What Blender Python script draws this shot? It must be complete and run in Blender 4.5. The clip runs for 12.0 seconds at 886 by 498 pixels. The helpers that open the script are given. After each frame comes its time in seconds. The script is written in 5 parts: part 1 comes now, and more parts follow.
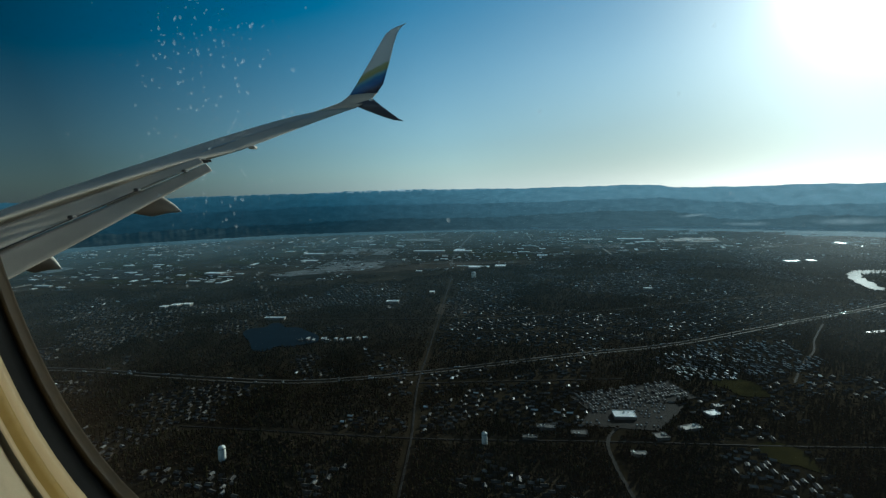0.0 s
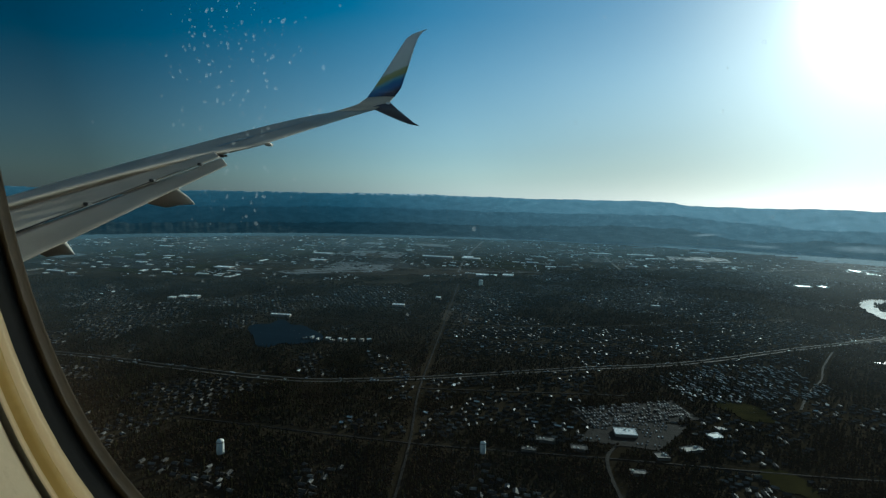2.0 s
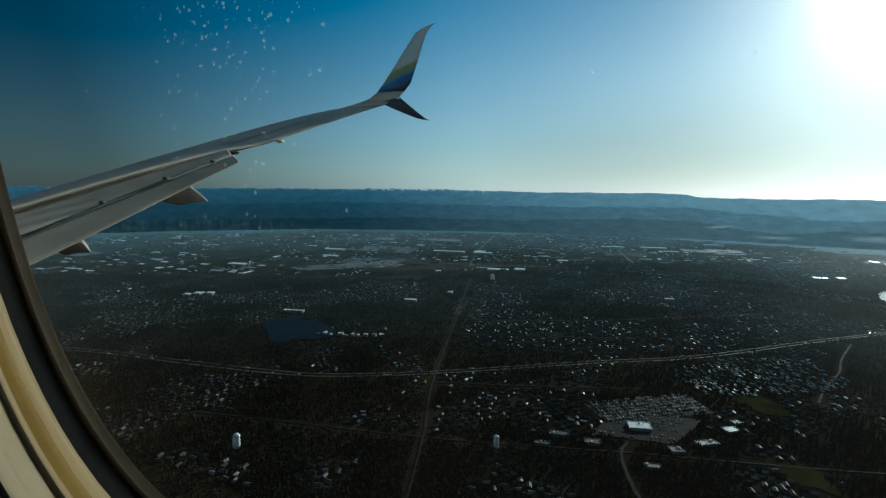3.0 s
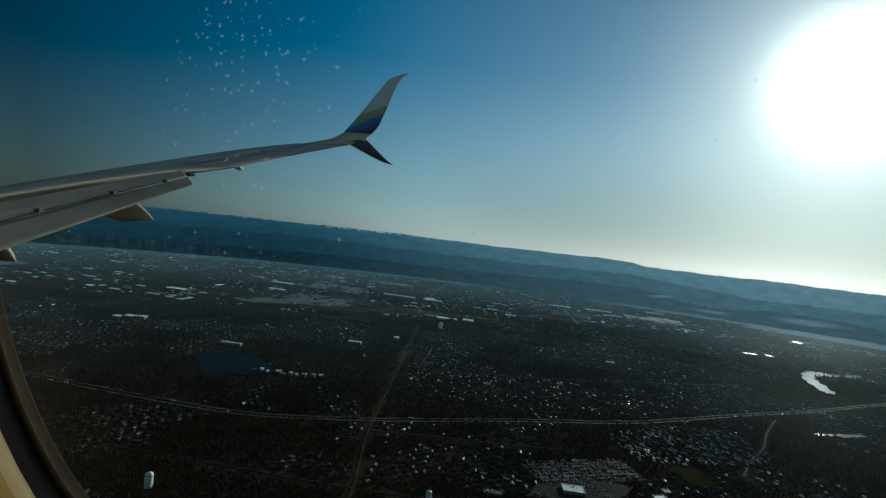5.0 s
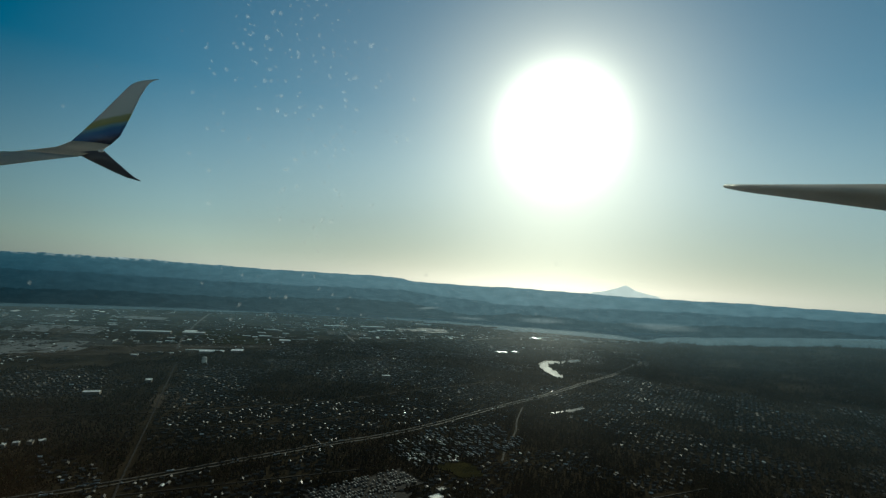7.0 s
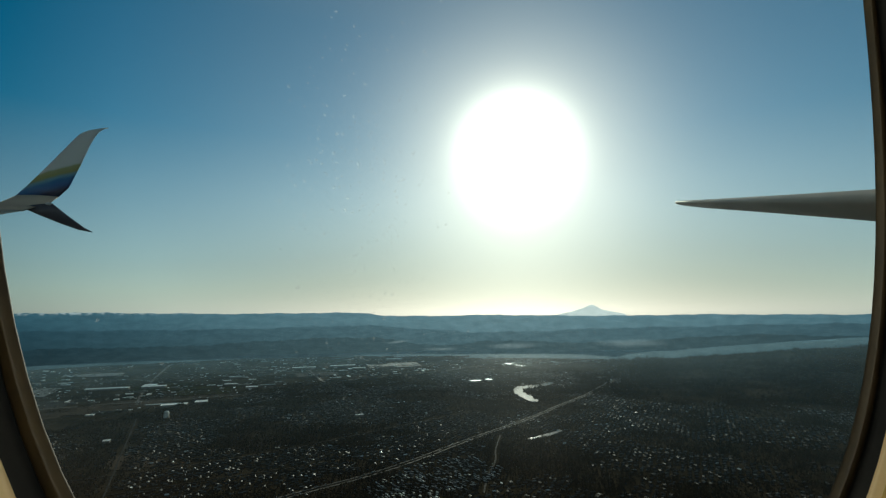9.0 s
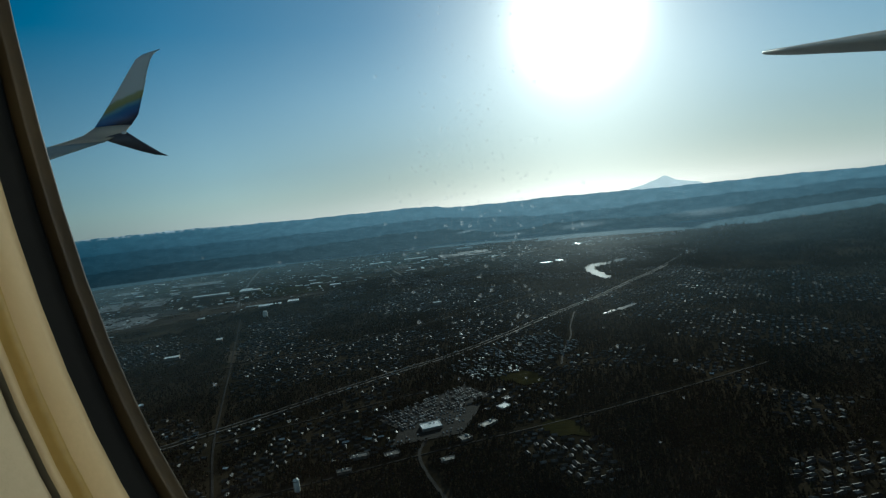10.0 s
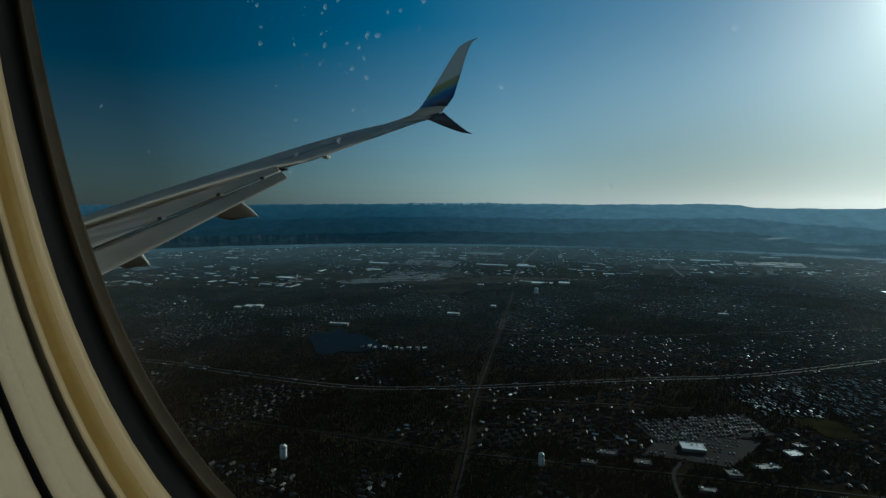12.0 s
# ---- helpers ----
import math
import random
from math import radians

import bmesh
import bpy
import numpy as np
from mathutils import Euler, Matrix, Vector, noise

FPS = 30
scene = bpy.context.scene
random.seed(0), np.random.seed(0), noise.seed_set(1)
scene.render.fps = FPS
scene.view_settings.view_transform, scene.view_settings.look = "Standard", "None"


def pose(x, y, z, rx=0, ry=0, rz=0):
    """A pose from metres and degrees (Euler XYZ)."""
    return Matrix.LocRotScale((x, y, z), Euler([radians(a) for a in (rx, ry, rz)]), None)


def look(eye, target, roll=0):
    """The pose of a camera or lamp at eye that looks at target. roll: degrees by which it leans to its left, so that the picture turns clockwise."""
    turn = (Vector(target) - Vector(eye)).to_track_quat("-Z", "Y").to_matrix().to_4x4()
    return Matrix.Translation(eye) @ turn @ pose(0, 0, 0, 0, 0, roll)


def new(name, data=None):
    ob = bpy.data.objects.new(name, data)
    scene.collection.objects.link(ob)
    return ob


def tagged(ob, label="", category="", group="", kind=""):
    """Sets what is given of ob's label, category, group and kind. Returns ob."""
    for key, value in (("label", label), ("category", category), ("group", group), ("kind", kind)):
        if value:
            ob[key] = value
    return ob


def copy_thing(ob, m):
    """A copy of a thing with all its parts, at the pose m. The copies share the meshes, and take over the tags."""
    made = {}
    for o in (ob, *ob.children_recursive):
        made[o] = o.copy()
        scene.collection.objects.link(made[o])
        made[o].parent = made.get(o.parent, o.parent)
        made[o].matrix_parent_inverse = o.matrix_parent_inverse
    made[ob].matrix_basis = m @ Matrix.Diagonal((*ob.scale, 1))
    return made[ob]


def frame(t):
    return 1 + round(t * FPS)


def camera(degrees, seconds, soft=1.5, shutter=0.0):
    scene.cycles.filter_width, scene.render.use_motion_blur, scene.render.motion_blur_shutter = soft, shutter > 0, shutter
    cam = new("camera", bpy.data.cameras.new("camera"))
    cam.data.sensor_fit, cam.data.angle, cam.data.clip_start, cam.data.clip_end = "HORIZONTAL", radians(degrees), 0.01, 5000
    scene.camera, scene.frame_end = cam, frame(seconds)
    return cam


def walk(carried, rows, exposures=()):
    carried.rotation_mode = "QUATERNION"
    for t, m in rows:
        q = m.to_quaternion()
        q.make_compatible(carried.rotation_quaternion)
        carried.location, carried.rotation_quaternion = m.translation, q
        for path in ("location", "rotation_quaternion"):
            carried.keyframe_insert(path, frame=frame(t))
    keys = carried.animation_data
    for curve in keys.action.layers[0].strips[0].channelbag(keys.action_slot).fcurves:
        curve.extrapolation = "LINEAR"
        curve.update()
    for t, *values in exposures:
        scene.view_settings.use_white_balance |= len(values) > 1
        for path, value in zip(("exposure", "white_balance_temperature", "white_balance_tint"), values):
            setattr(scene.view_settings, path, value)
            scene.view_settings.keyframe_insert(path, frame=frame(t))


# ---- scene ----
# ---- the camera and its way: held by hand behind a cabin window ----
cam = camera(81.34, 12.0, soft=1.3)
ROWS = [
    (0.0, 0.0020, -0.0342, -0.0140, 16.48, -6.52, -1.60),
    (0.5, 0.0056, -0.0370, -0.0207, 19.78, -5.99, 1.19),
    (1.0, 0.0032, -0.0342, -0.0140, 16.83, -5.78, 1.00),
    (1.5, 0.0016, -0.0341, -0.0122, 16.11, -6.46, 0.30),
    (2.0, 0.0039, -0.0305, -0.0138, 17.45, -5.85, 1.40),
    (2.5, 0.0095, -0.0295, -0.0203, 18.98, -6.42, 0.44),
    (4.5, 0.0034, -0.0274, -0.0190, 14.96, -3.60, 4.73),
    (5.0, 0.0006, -0.0252, -0.0219, 13.80, -1.01, 6.53),
    (5.5, 0.0017, -0.0253, -0.0258, 13.60, 0.51, 5.32),
    (6.0, 0.0083, -0.0176, -0.0280, 14.19, 0.24, 3.74),
    (6.5, -0.0005, 0.0094, -0.0282, 3.74, 4.69, 9.62),
    (7.0, -0.0035, 0.0390, -0.0250, -10.74, 3.43, 3.70),
    (9.0, -0.0281, 0.0623, -0.0193, -14.47, 6.95, -0.43),
    (9.5, -0.0028, 0.0836, 0.0250, -5.64, -5.16, -2.22),
    (10.0, -0.0048, 0.0711, 0.0106, -6.68, -4.89, -5.86),
    (10.5, -0.0042, 0.0392, -0.0240, -0.38, -0.74, 1.15),
    (11.0, 0.0066, 0.0036, -0.0151, 7.44, -8.05, 2.01),
    (11.5, 0.0075, -0.0013, -0.0074, 6.66, -10.96, 5.00),
    (12.0, 0.0307, 0.0005, -0.0406, 23.47, -4.97, -0.03),
]


def heading(az, el):
    a, e = radians(az), radians(el)
    return Vector((math.cos(e) * math.cos(a), math.cos(e) * math.sin(a), math.sin(e)))


path = []
for t, px, py, pz, az, el, lean in ROWS:
    eye = Vector((px, py, pz))
    path.append((t, look(eye, eye + heading(az, el) * 10, lean)))
walk(cam, path, [(0.0, 0.40, 5520, -9), (2.5, 0.40, 5520, -9), (4.5, 0.20, 5600, -9), (5.1, -0.06, 5650, -9), (5.5, -0.12, 5750, -9), (6.2, 0.0, 5800, -8), (7.0, 0.2, 6600, -8), (9.0, 0.22, 6550, -7), (9.5, 0.26, 5900, -7), (10.0, 0.18, 5620, -8), (10.5, 0.05, 5620, -8), (11.0, -0.06, 5600, -8), (12.0, -0.18, 5450, -9)])

# ---- sun and sky ----
SUN_AZ, SUN_EL = -23.0, 17.4
world = bpy.data.worlds.new("sky")
scene.world = world
world.use_nodes = True
wn, wl = world.node_tree.nodes, world.node_tree.links
sky = wn.new("ShaderNodeTexSky")
sky.sky_type = "NISHITA"
sky.sun_disc = False
sky.sun_elevation = radians(SUN_EL)
sky.sun_rotation = radians(90 - SUN_AZ)
sky.altitude = 600
sky.air_density = 1.0
sky.dust_density = 0.6
sky.ozone_density = 2.0
wn["Background"].inputs["Strength"].default_value = 0.05
hue = wn.new("ShaderNodeHueSaturation")
hue.inputs["Hue"].default_value = 0.486
wco = wn.new("ShaderNodeTexCoord")
wsep = wn.new("ShaderNodeSeparateXYZ")
wmr = wn.new("ShaderNodeMapRange")
wmr.inputs["From Min"].default_value, wmr.inputs["From Max"].default_value = 0.0, 0.32
wmr.inputs["To Min"].default_value, wmr.inputs["To Max"].default_value = 0.43, 1.25
whigh = wn.new("ShaderNodeMapRange")
whigh.inputs["From Min"].default_value, whigh.inputs["From Max"].default_value = 0.5, 0.8
whigh.inputs["To Min"].default_value, whigh.inputs["To Max"].default_value = 1.0, 0.45
wprod = wn.new("ShaderNodeMath")
wprod.operation = "MULTIPLY"
wl.new(wco.outputs["Generated"], wsep.inputs[0])
wl.new(wsep.outputs["Z"], wmr.inputs["Value"])
wl.new(wsep.outputs["Z"], whigh.inputs["Value"])
wl.new(wmr.outputs[0], wprod.inputs[0])
wl.new(whigh.outputs[0], wprod.inputs[1])
wl.new(sky.outputs[0], hue.inputs["Color"])
wdot = wn.new("ShaderNodeVectorMath")
wdot.operation = "DOT_PRODUCT"
wdot.inputs[1].default_value = heading(SUN_AZ, SUN_EL)
wval = wn.new("ShaderNodeMapRange")
wval.inputs["From Min"].default_value, wval.inputs["From Max"].default_value = 0.26, 0.77
wval.inputs["To Min"].default_value, wval.inputs["To Max"].default_value = 0.32, 1.15
wl.new(wco.outputs["Generated"], wdot.inputs[0])
wl.new(wdot.outputs["Value"], wval.inputs["Value"])
# the low air is dulled by brown haze on the sun's side
wnear = wn.new("ShaderNodeMapRange")
wnear.interpolation_type = "SMOOTHSTEP"
wnear.inputs["From Min"].default_value, wnear.inputs["From Max"].default_value = 0.68, 0.97
wl.new(wdot.outputs["Value"], wnear.inputs["Value"])
wlow = wn.new("ShaderNodeMapRange")
wlow.interpolation_type = "SMOOTHSTEP"
wlow.inputs["From Min"].default_value, wlow.inputs["From Max"].default_value = 0.0, 0.24
wlow.inputs["To Min"].default_value, wlow.inputs["To Max"].default_value = 0.42, 0.0
wl.new(wsep.outputs["Z"], wlow.inputs["Value"])
wboth = wn.new("ShaderNodeMath")
wboth.operation = "MULTIPLY"
wl.new(wnear.outputs[0], wboth.inputs[0])
wl.new(wlow.outputs[0], wboth.inputs[1])
wleft = wn.new("ShaderNodeMath")
wleft.operation = "SUBTRACT"
wleft.inputs[0].default_value = 1.0
wl.new(wboth.outputs[0], wleft.inputs[1])
wall_v = wn.new("ShaderNodeMath")
wall_v.operation = "MULTIPLY"
wback = wn.new("ShaderNodeMapRange")
wback.interpolation_type = "SMOOTHSTEP"
wback.inputs["From Min"].default_value, wback.inputs["From Max"].default_value = 0.05, -0.75
wback.inputs["To Min"].default_value, wback.inputs["To Max"].default_value = 0.0, 0.4
wl.new(wdot.outputs["Value"], wback.inputs["Value"])
wsum = wn.new("ShaderNodeMath")
wsum.operation = "ADD"
wl.new(wval.outputs[0], wsum.inputs[0])
wl.new(wback.outputs[0], wsum.inputs[1])
wl.new(wsum.outputs[0], wall_v.inputs[0])
wl.new(wleft.outputs[0], wall_v.inputs[1])
wl.new(wall_v.outputs[0], hue.inputs["Value"])
# away from the sun the air is clearer and bluer, and so is the foot of the sky
wclear = wn.new("ShaderNodeMapRange")
wclear.inputs["From Min"].default_value, wclear.inputs["From Max"].default_value = 0.3, 0.88
wclear.inputs["To Min"].default_value, wclear.inputs["To Max"].default_value = 1.6, 1.0
wl.new(wdot.outputs["Value"], wclear.inputs["Value"])
wsat = wn.new("ShaderNodeMath")
wsat.operation = "MULTIPLY"
wl.new(wprod.outputs[0], wsat.inputs[0])
wl.new(wclear.outputs[0], wsat.inputs[1])
wcalm = wn.new("ShaderNodeMapRange")
wcalm.inputs["From Min"].default_value, wcalm.inputs["From Max"].default_value = -0.35, 0.12
wcalm.inputs["To Min"].default_value, wcalm.inputs["To Max"].default_value = 0.4, 1.0
wl.new(wdot.outputs["Value"], wcalm.inputs["Value"])
wsat2 = wn.new("ShaderNodeMath")
wsat2.operation = "MULTIPLY"
wl.new(wsat.outputs[0], wsat2.inputs[0])
wl.new(wcalm.outputs[0], wsat2.inputs[1])
wl.new(wsat2.outputs[0], hue.inputs["Saturation"])
wfoot = wn.new("ShaderNodeMapRange")
wfoot.inputs["From Min"].default_value, wfoot.inputs["From Max"].default_value = 0.0, 0.3
wfoot.inputs["To Min"].default_value, wfoot.inputs["To Max"].default_value = 1.0, 0.0
wl.new(wsep.outputs["Z"], wfoot.inputs["Value"])
wtint = wn.new("ShaderNodeMix")
wtint.data_type = "RGBA"
wtint.blend_type = "MULTIPLY"
wtint.inputs["B"].default_value = (0.74, 0.95, 1.15, 1)
wside = wn.new("ShaderNodeMapRange")
wside.inputs["From Min"].default_value, wside.inputs["From Max"].default_value = 0.92, 0.5
wside.inputs["To Min"].default_value, wside.inputs["To Max"].default_value = 0.25, 1.0
wl.new(wdot.outputs["Value"], wside.inputs["Value"])
wblue = wn.new("ShaderNodeMath")
wblue.operation = "MULTIPLY"
wl.new(wfoot.outputs[0], wblue.inputs[0])
wl.new(wside.outputs[0], wblue.inputs[1])
wl.new(wblue.outputs[0], wtint.inputs["Factor"])
wl.new(hue.outputs[0], wtint.inputs["A"])
wl.new(wtint.outputs["Result"], wn["Background"].inputs["Color"])
sun = new("sun", bpy.data.lights.new("sun", "SUN"))
sun.data.energy = 3.0
sun.data.angle = radians(0.5)
sun.data.color = (1.0, 0.93, 0.82)
sun.matrix_world = look((0, 0, 0), -heading(SUN_AZ, SUN_EL))


# added fill lamp by the far cabin windows, much stronger than their daylight
fill_lamp = new("far_side_fill", bpy.data.lights.new("far_side_fill", "AREA"))
fill_lamp.data.shape = "RECTANGLE"
fill_lamp.data.size, fill_lamp.data.size_y = 11.0, 0.34
fill_lamp.data.energy = 47
fill_lamp.data.color = (1.0, 0.95, 0.87)
fill_lamp.matrix_world = Matrix.Translation((-3.5, 1.2, 0.2)) @ Matrix(((0, 0, -1), (1, 0, 0), (0, -1, 0))).to_4x4()

# ---- materials ----
def mat(name, a, b, rough=0.6, metal=0.0, scale=4.0, bump=0.0, fine=None, spec=0.5, spread=(0.35, 0.65), vary=0.0):
    """Two colours mixed by coarse and fine noise in object space, with relief and uneven gloss."""
    m = bpy.data.materials.new(name)
    m.use_nodes = True
    n, l = m.node_tree.nodes, m.node_tree.links
    p = n["Principled BSDF"]
    co = n.new("ShaderNodeTexCoord")
    n1 = n.new("ShaderNodeTexNoise")
    n1.inputs["Scale"].default_value = scale
    n1.inputs["Detail"].default_value = 6
    n2 = n.new("ShaderNodeTexNoise")
    n2.inputs["Scale"].default_value = fine or scale * 9
    n2.inputs["Detail"].default_value = 3
    mix = n.new("ShaderNodeMath")
    mix.operation = "MULTIPLY_ADD"
    mix.inputs[1].default_value = 0.35
    l.new(co.outputs["Object"], n1.inputs["Vector"])
    l.new(co.outputs["Object"], n2.inputs["Vector"])
    l.new(n2.outputs["Fac"], mix.inputs[0])
    sub = n.new("ShaderNodeMath")
    sub.operation = "SUBTRACT"
    sub.inputs[1].default_value = 0.175
    l.new(n1.outputs["Fac"], sub.inputs[0])
    l.new(sub.outputs[0], mix.inputs[2])
    ramp = n.new("ShaderNodeValToRGB")
    ramp.color_ramp.elements[0].position, ramp.color_ramp.elements[1].position = spread
    ramp.color_ramp.elements[0].color = (*a, 1)
    ramp.color_ramp.elements[1].color = (*b, 1)
    l.new(mix.outputs[0], ramp.inputs["Fac"])
    out = ramp.outputs["Color"]
    if vary:
        geo = n.new("ShaderNodeNewGeometry")
        inf = n.new("ShaderNodeObjectInfo")
        add = n.new("ShaderNodeMath")
        add.operation = "ADD"
        frac = n.new("ShaderNodeMath")
        frac.operation = "FRACT"
        l.new(geo.outputs["Random Per Island"], add.inputs[0])
        l.new(inf.outputs["Random"], add.inputs[1])
        l.new(add.outputs[0], frac.inputs[0])
        mr = n.new("ShaderNodeMapRange")
        mr.inputs["To Min"].default_value = 1 - vary
        mr.inputs["To Max"].default_value = 1 + vary
        l.new(frac.outputs[0], mr.inputs["Value"])
        mul = n.new("ShaderNodeVectorMath")
        mul.operation = "SCALE"
        l.new(out, mul.inputs[0])
        l.new(mr.outputs[0], mul.inputs["Scale"])
        out = mul.outputs[0]
    l.new(out, p.inputs["Base Color"])
    p.inputs["Metallic"].default_value = metal
    p.inputs["Specular IOR Level"].default_value = spec
    r = n.new("ShaderNodeMapRange")
    r.inputs["To Min"].default_value = max(0.02, rough - 0.08)
    r.inputs["To Max"].default_value = min(1.0, rough + 0.08)
    l.new(n2.outputs["Fac"], r.inputs["Value"])
    l.new(r.outputs[0], p.inputs["Roughness"])
    if bump:
        bp = n.new("ShaderNodeBump")
        bp.inputs["Strength"].default_value = 0.5
        bp.inputs["Distance"].default_value = bump
        l.new(n2.outputs["Fac"], bp.inputs["Height"])
        l.new(bp.outputs[0], p.inputs["Normal"])
    return m


WING_GREY = mat("wing_grey_paint", (0.60, 0.50, 0.395), (0.75, 0.63, 0.50), 0.55, 0.0, 1.2, 0, 14, 0.2)
FLAP_GREY = mat("flap_grey_paint", (0.50, 0.405, 0.31), (0.62, 0.51, 0.40), 0.6, 0.0, 1.6, 0, 18, 0.2)
GLINT_METAL = mat("glint_strip_metal", (0.45, 0.46, 0.47), (0.55, 0.55, 0.55), 0.3, 0.9, 2.0)
DARK_GAP = mat("dark_gap", (0.012, 0.012, 0.012), (0.03, 0.028, 0.026), 0.7, 0, 8)
FAIRING = mat("fairing_paint", (0.50, 0.44, 0.37), (0.64, 0.57, 0.48), 0.55, 0, 2)
WHITE_SKIN = mat("white_skin", (0.62, 0.62, 0.62), (0.72, 0.72, 0.71), 0.35, 0, 0.8)
CREAM = mat("cream_plastic", (0.66, 0.48, 0.26), (0.73, 0.54, 0.30), 0.42, 0, 12, 0.0002, 900)
OCHRE = mat("ochre_plastic", (0.44, 0.29, 0.08), (0.54, 0.37, 0.12), 0.4, 0, 30, 0, 400)
LINING = mat("cabin_lining_white", (0.70, 0.69, 0.64), (0.80, 0.79, 0.74), 0.7, 0, 3)
PANEL = mat("cabin_panel", (0.63, 0.50, 0.32), (0.70, 0.56, 0.37), 0.6, 0, 6, 0.0004, 700)
RUBBER = mat("black_rubber", (0.006, 0.006, 0.006), (0.014, 0.013, 0.012), 0.6, 0, 30, 0, None, 0.15)
SEAL = mat("worn_metal_seal", (0.036, 0.023, 0.009), (0.072, 0.046, 0.018), 0.5, 0.0, 25, 0, 300)
SHADE_EDGE = mat("step_shade_brown", (0.10, 0.085, 0.055), (0.15, 0.125, 0.08), 0.6, 0, 20, 0, 300)
CARPET = mat("cabin_carpet", (0.26, 0.26, 0.27), (0.36, 0.36, 0.36), 0.9, 0, 10)


# ---- helpers for meshes ----
def part(name, bm, material, parent=None, label=""):
    me = bpy.data.meshes.new(name)
    bm.normal_update()
    bm.to_mesh(me)
    bm.free()
    me.materials.append(material)
    ob = new(name, me)
    if parent:
        ob.parent = parent
    if label:
        ob["label"] = label
    return ob


def smooth(ob):
    for p in ob.data.polygons:
        p.use_smooth = len(p.vertices) <= 4
    return ob


def raw(name, verts, faces, material, parent=None, label=""):
    me = bpy.data.meshes.new(name)
    me.from_pydata([tuple(v) for v in verts], [], faces)
    me.materials.append(material)
    me.update()
    ob = new(name, me)
    if parent:
        ob.parent = parent
    if label:
        ob["label"] = label
    return ob


def bulk(name, verts, tris, material, parent=None):
    """One mesh from arrays of points and triangles."""
    me = bpy.data.meshes.new(name)
    me.vertices.add(len(verts))
    me.vertices.foreach_set("co", np.asarray(verts, "f").ravel())
    me.loops.add(len(tris) * 3)
    me.loops.foreach_set("vertex_index", np.asarray(tris, "i").ravel())
    me.polygons.add(len(tris))
    me.polygons.foreach_set("loop_start", np.arange(0, len(tris) * 3, 3, dtype="i"))
    me.update(calc_edges=True)
    me.validate()
    me.materials.append(material)
    ob = new(name, me)
    if parent:
        ob.parent = parent
    return ob


def grid_faces(rows, cols, closed=False):
    f = []
    for i in range(rows - 1):
        for j in range(cols if closed else cols - 1):
            k = (j + 1) % cols
            f.append((i * cols + j, i * cols + k, (i + 1) * cols + k, (i + 1) * cols + j))
    return f


def loft(name, sections, material, parent=None, label="", closed=True, caps=True):
    n = len(sections[0])
    verts = [v for s in sections for v in s]
    faces = grid_faces(len(sections), n, closed)
    if caps:
        faces.append(tuple(range(n - 1, -1, -1)))
        faces.append(tuple(range((len(sections) - 1) * n, len(sections) * n)))
    return raw(name, verts, faces, material, parent, label)


def lerp(a, b, s):
    return a + (b - a) * s


# ---- the window beside the seat ----
WX, WY, WZ, WA, WB_LOW, WB_UP = 0.105, 0.0036, 0.130, 0.130, 0.239, 0.150
SEG = 96


def ring(o, x, n=3.0):
    pts = []
    for i in range(SEG):
        th = 2 * math.pi * i / SEG
        c, s = math.cos(th), math.sin(th)
        b = (WB_UP if s > 0 else WB_LOW) + o
        pts.append((x, WY + (WA + o) * math.copysign(abs(c) ** (2 / n), c), WZ + b * math.copysign(abs(s) ** (2 / n), s)))
    return pts


def band(name, profile, material, parent, label=""):
    """A ring swept along the window's outline through pairs of offset and depth."""
    ob = loft(name, [ring(o, x) for o, x in profile], material, parent, label, True, False)
    return smooth(ob)


window_unit = tagged(new("cabin_window"), "oval aircraft cabin window with cream bezel and black gasket", "window", kind="thing")
band("outer_flare", [(0.085, 0.129), (0.030, 0.1130), (0.0010, 0.1014)], SEAL, window_unit, "brown worn outer frame")
band("outer_seal", [(0.0010, 0.1014), (0.0011, 0.1007), (0.0018, 0.1004), (0.0021, 0.0997), (0.0027, 0.0996), (0.0030, 0.1002), (0.0038, 0.1000), (0.0042, 0.1003), (0.0051, 0.1000)], SEAL, window_unit, "brown worn metal retaining ring")
band("gasket", [(0.0051, 0.1000), (0.0040, 0.0990), (0.0038, 0.0978), (0.0052, 0.0972), (0.0072, 0.0967)], RUBBER, window_unit, "black rubber gasket")
band("inner_lip", [(0.0072, 0.0967), (0.0075, 0.0962), (0.0082, 0.0961), (0.0105, 0.0966), (0.0132, 0.0976)], CREAM, window_unit, "cream plastic lip")
# groove coloured ochre, darker than the lip
band("bezel_groove", [(0.0132, 0.0976), (0.0138, 0.0977), (0.0142, 0.0965), (0.0145, 0.0951)], OCHRE, window_unit, "ochre groove of the bezel")
band("bezel", [(0.0145, 0.0951), (0.0147, 0.0947), (0.0152, 0.0945), (0.0159, 0.0946)], CREAM, window_unit, "cream plastic bezel")
# the shade of this step is put into its grey-brown colour
band("bezel_step", [(0.0159, 0.0946), (0.0180, 0.0945), (0.0181, 0.0943), (0.0160, 0.0929)], SHADE_EDGE, window_unit, "step of the bezel, its shade painted grey-brown")
band("bezel_rim", [(0.0160, 0.0929), (0.0159, 0.0926), (0.0163, 0.0924), (0.0204, 0.0920), (0.0208, 0.0915), (0.0213, 0.0913), (0.0253, 0.0905)], PANEL, window_unit, "beige outer rim of the bezel")
band("shade_slot", [(0.0253, 0.0905), (0.0274, 0.0904), (0.0275, 0.0902), (0.0252, 0.0888)], DARK_GAP, window_unit, "dark slot for the window shade")
panel_hole = [(0.0252, 0.0888), (0.0251, 0.0885), (0.0256, 0.0882), (0.0285, 0.0880), (0.05, 0.0880), (0.12, 0.0860), (0.45, 0.0700)]
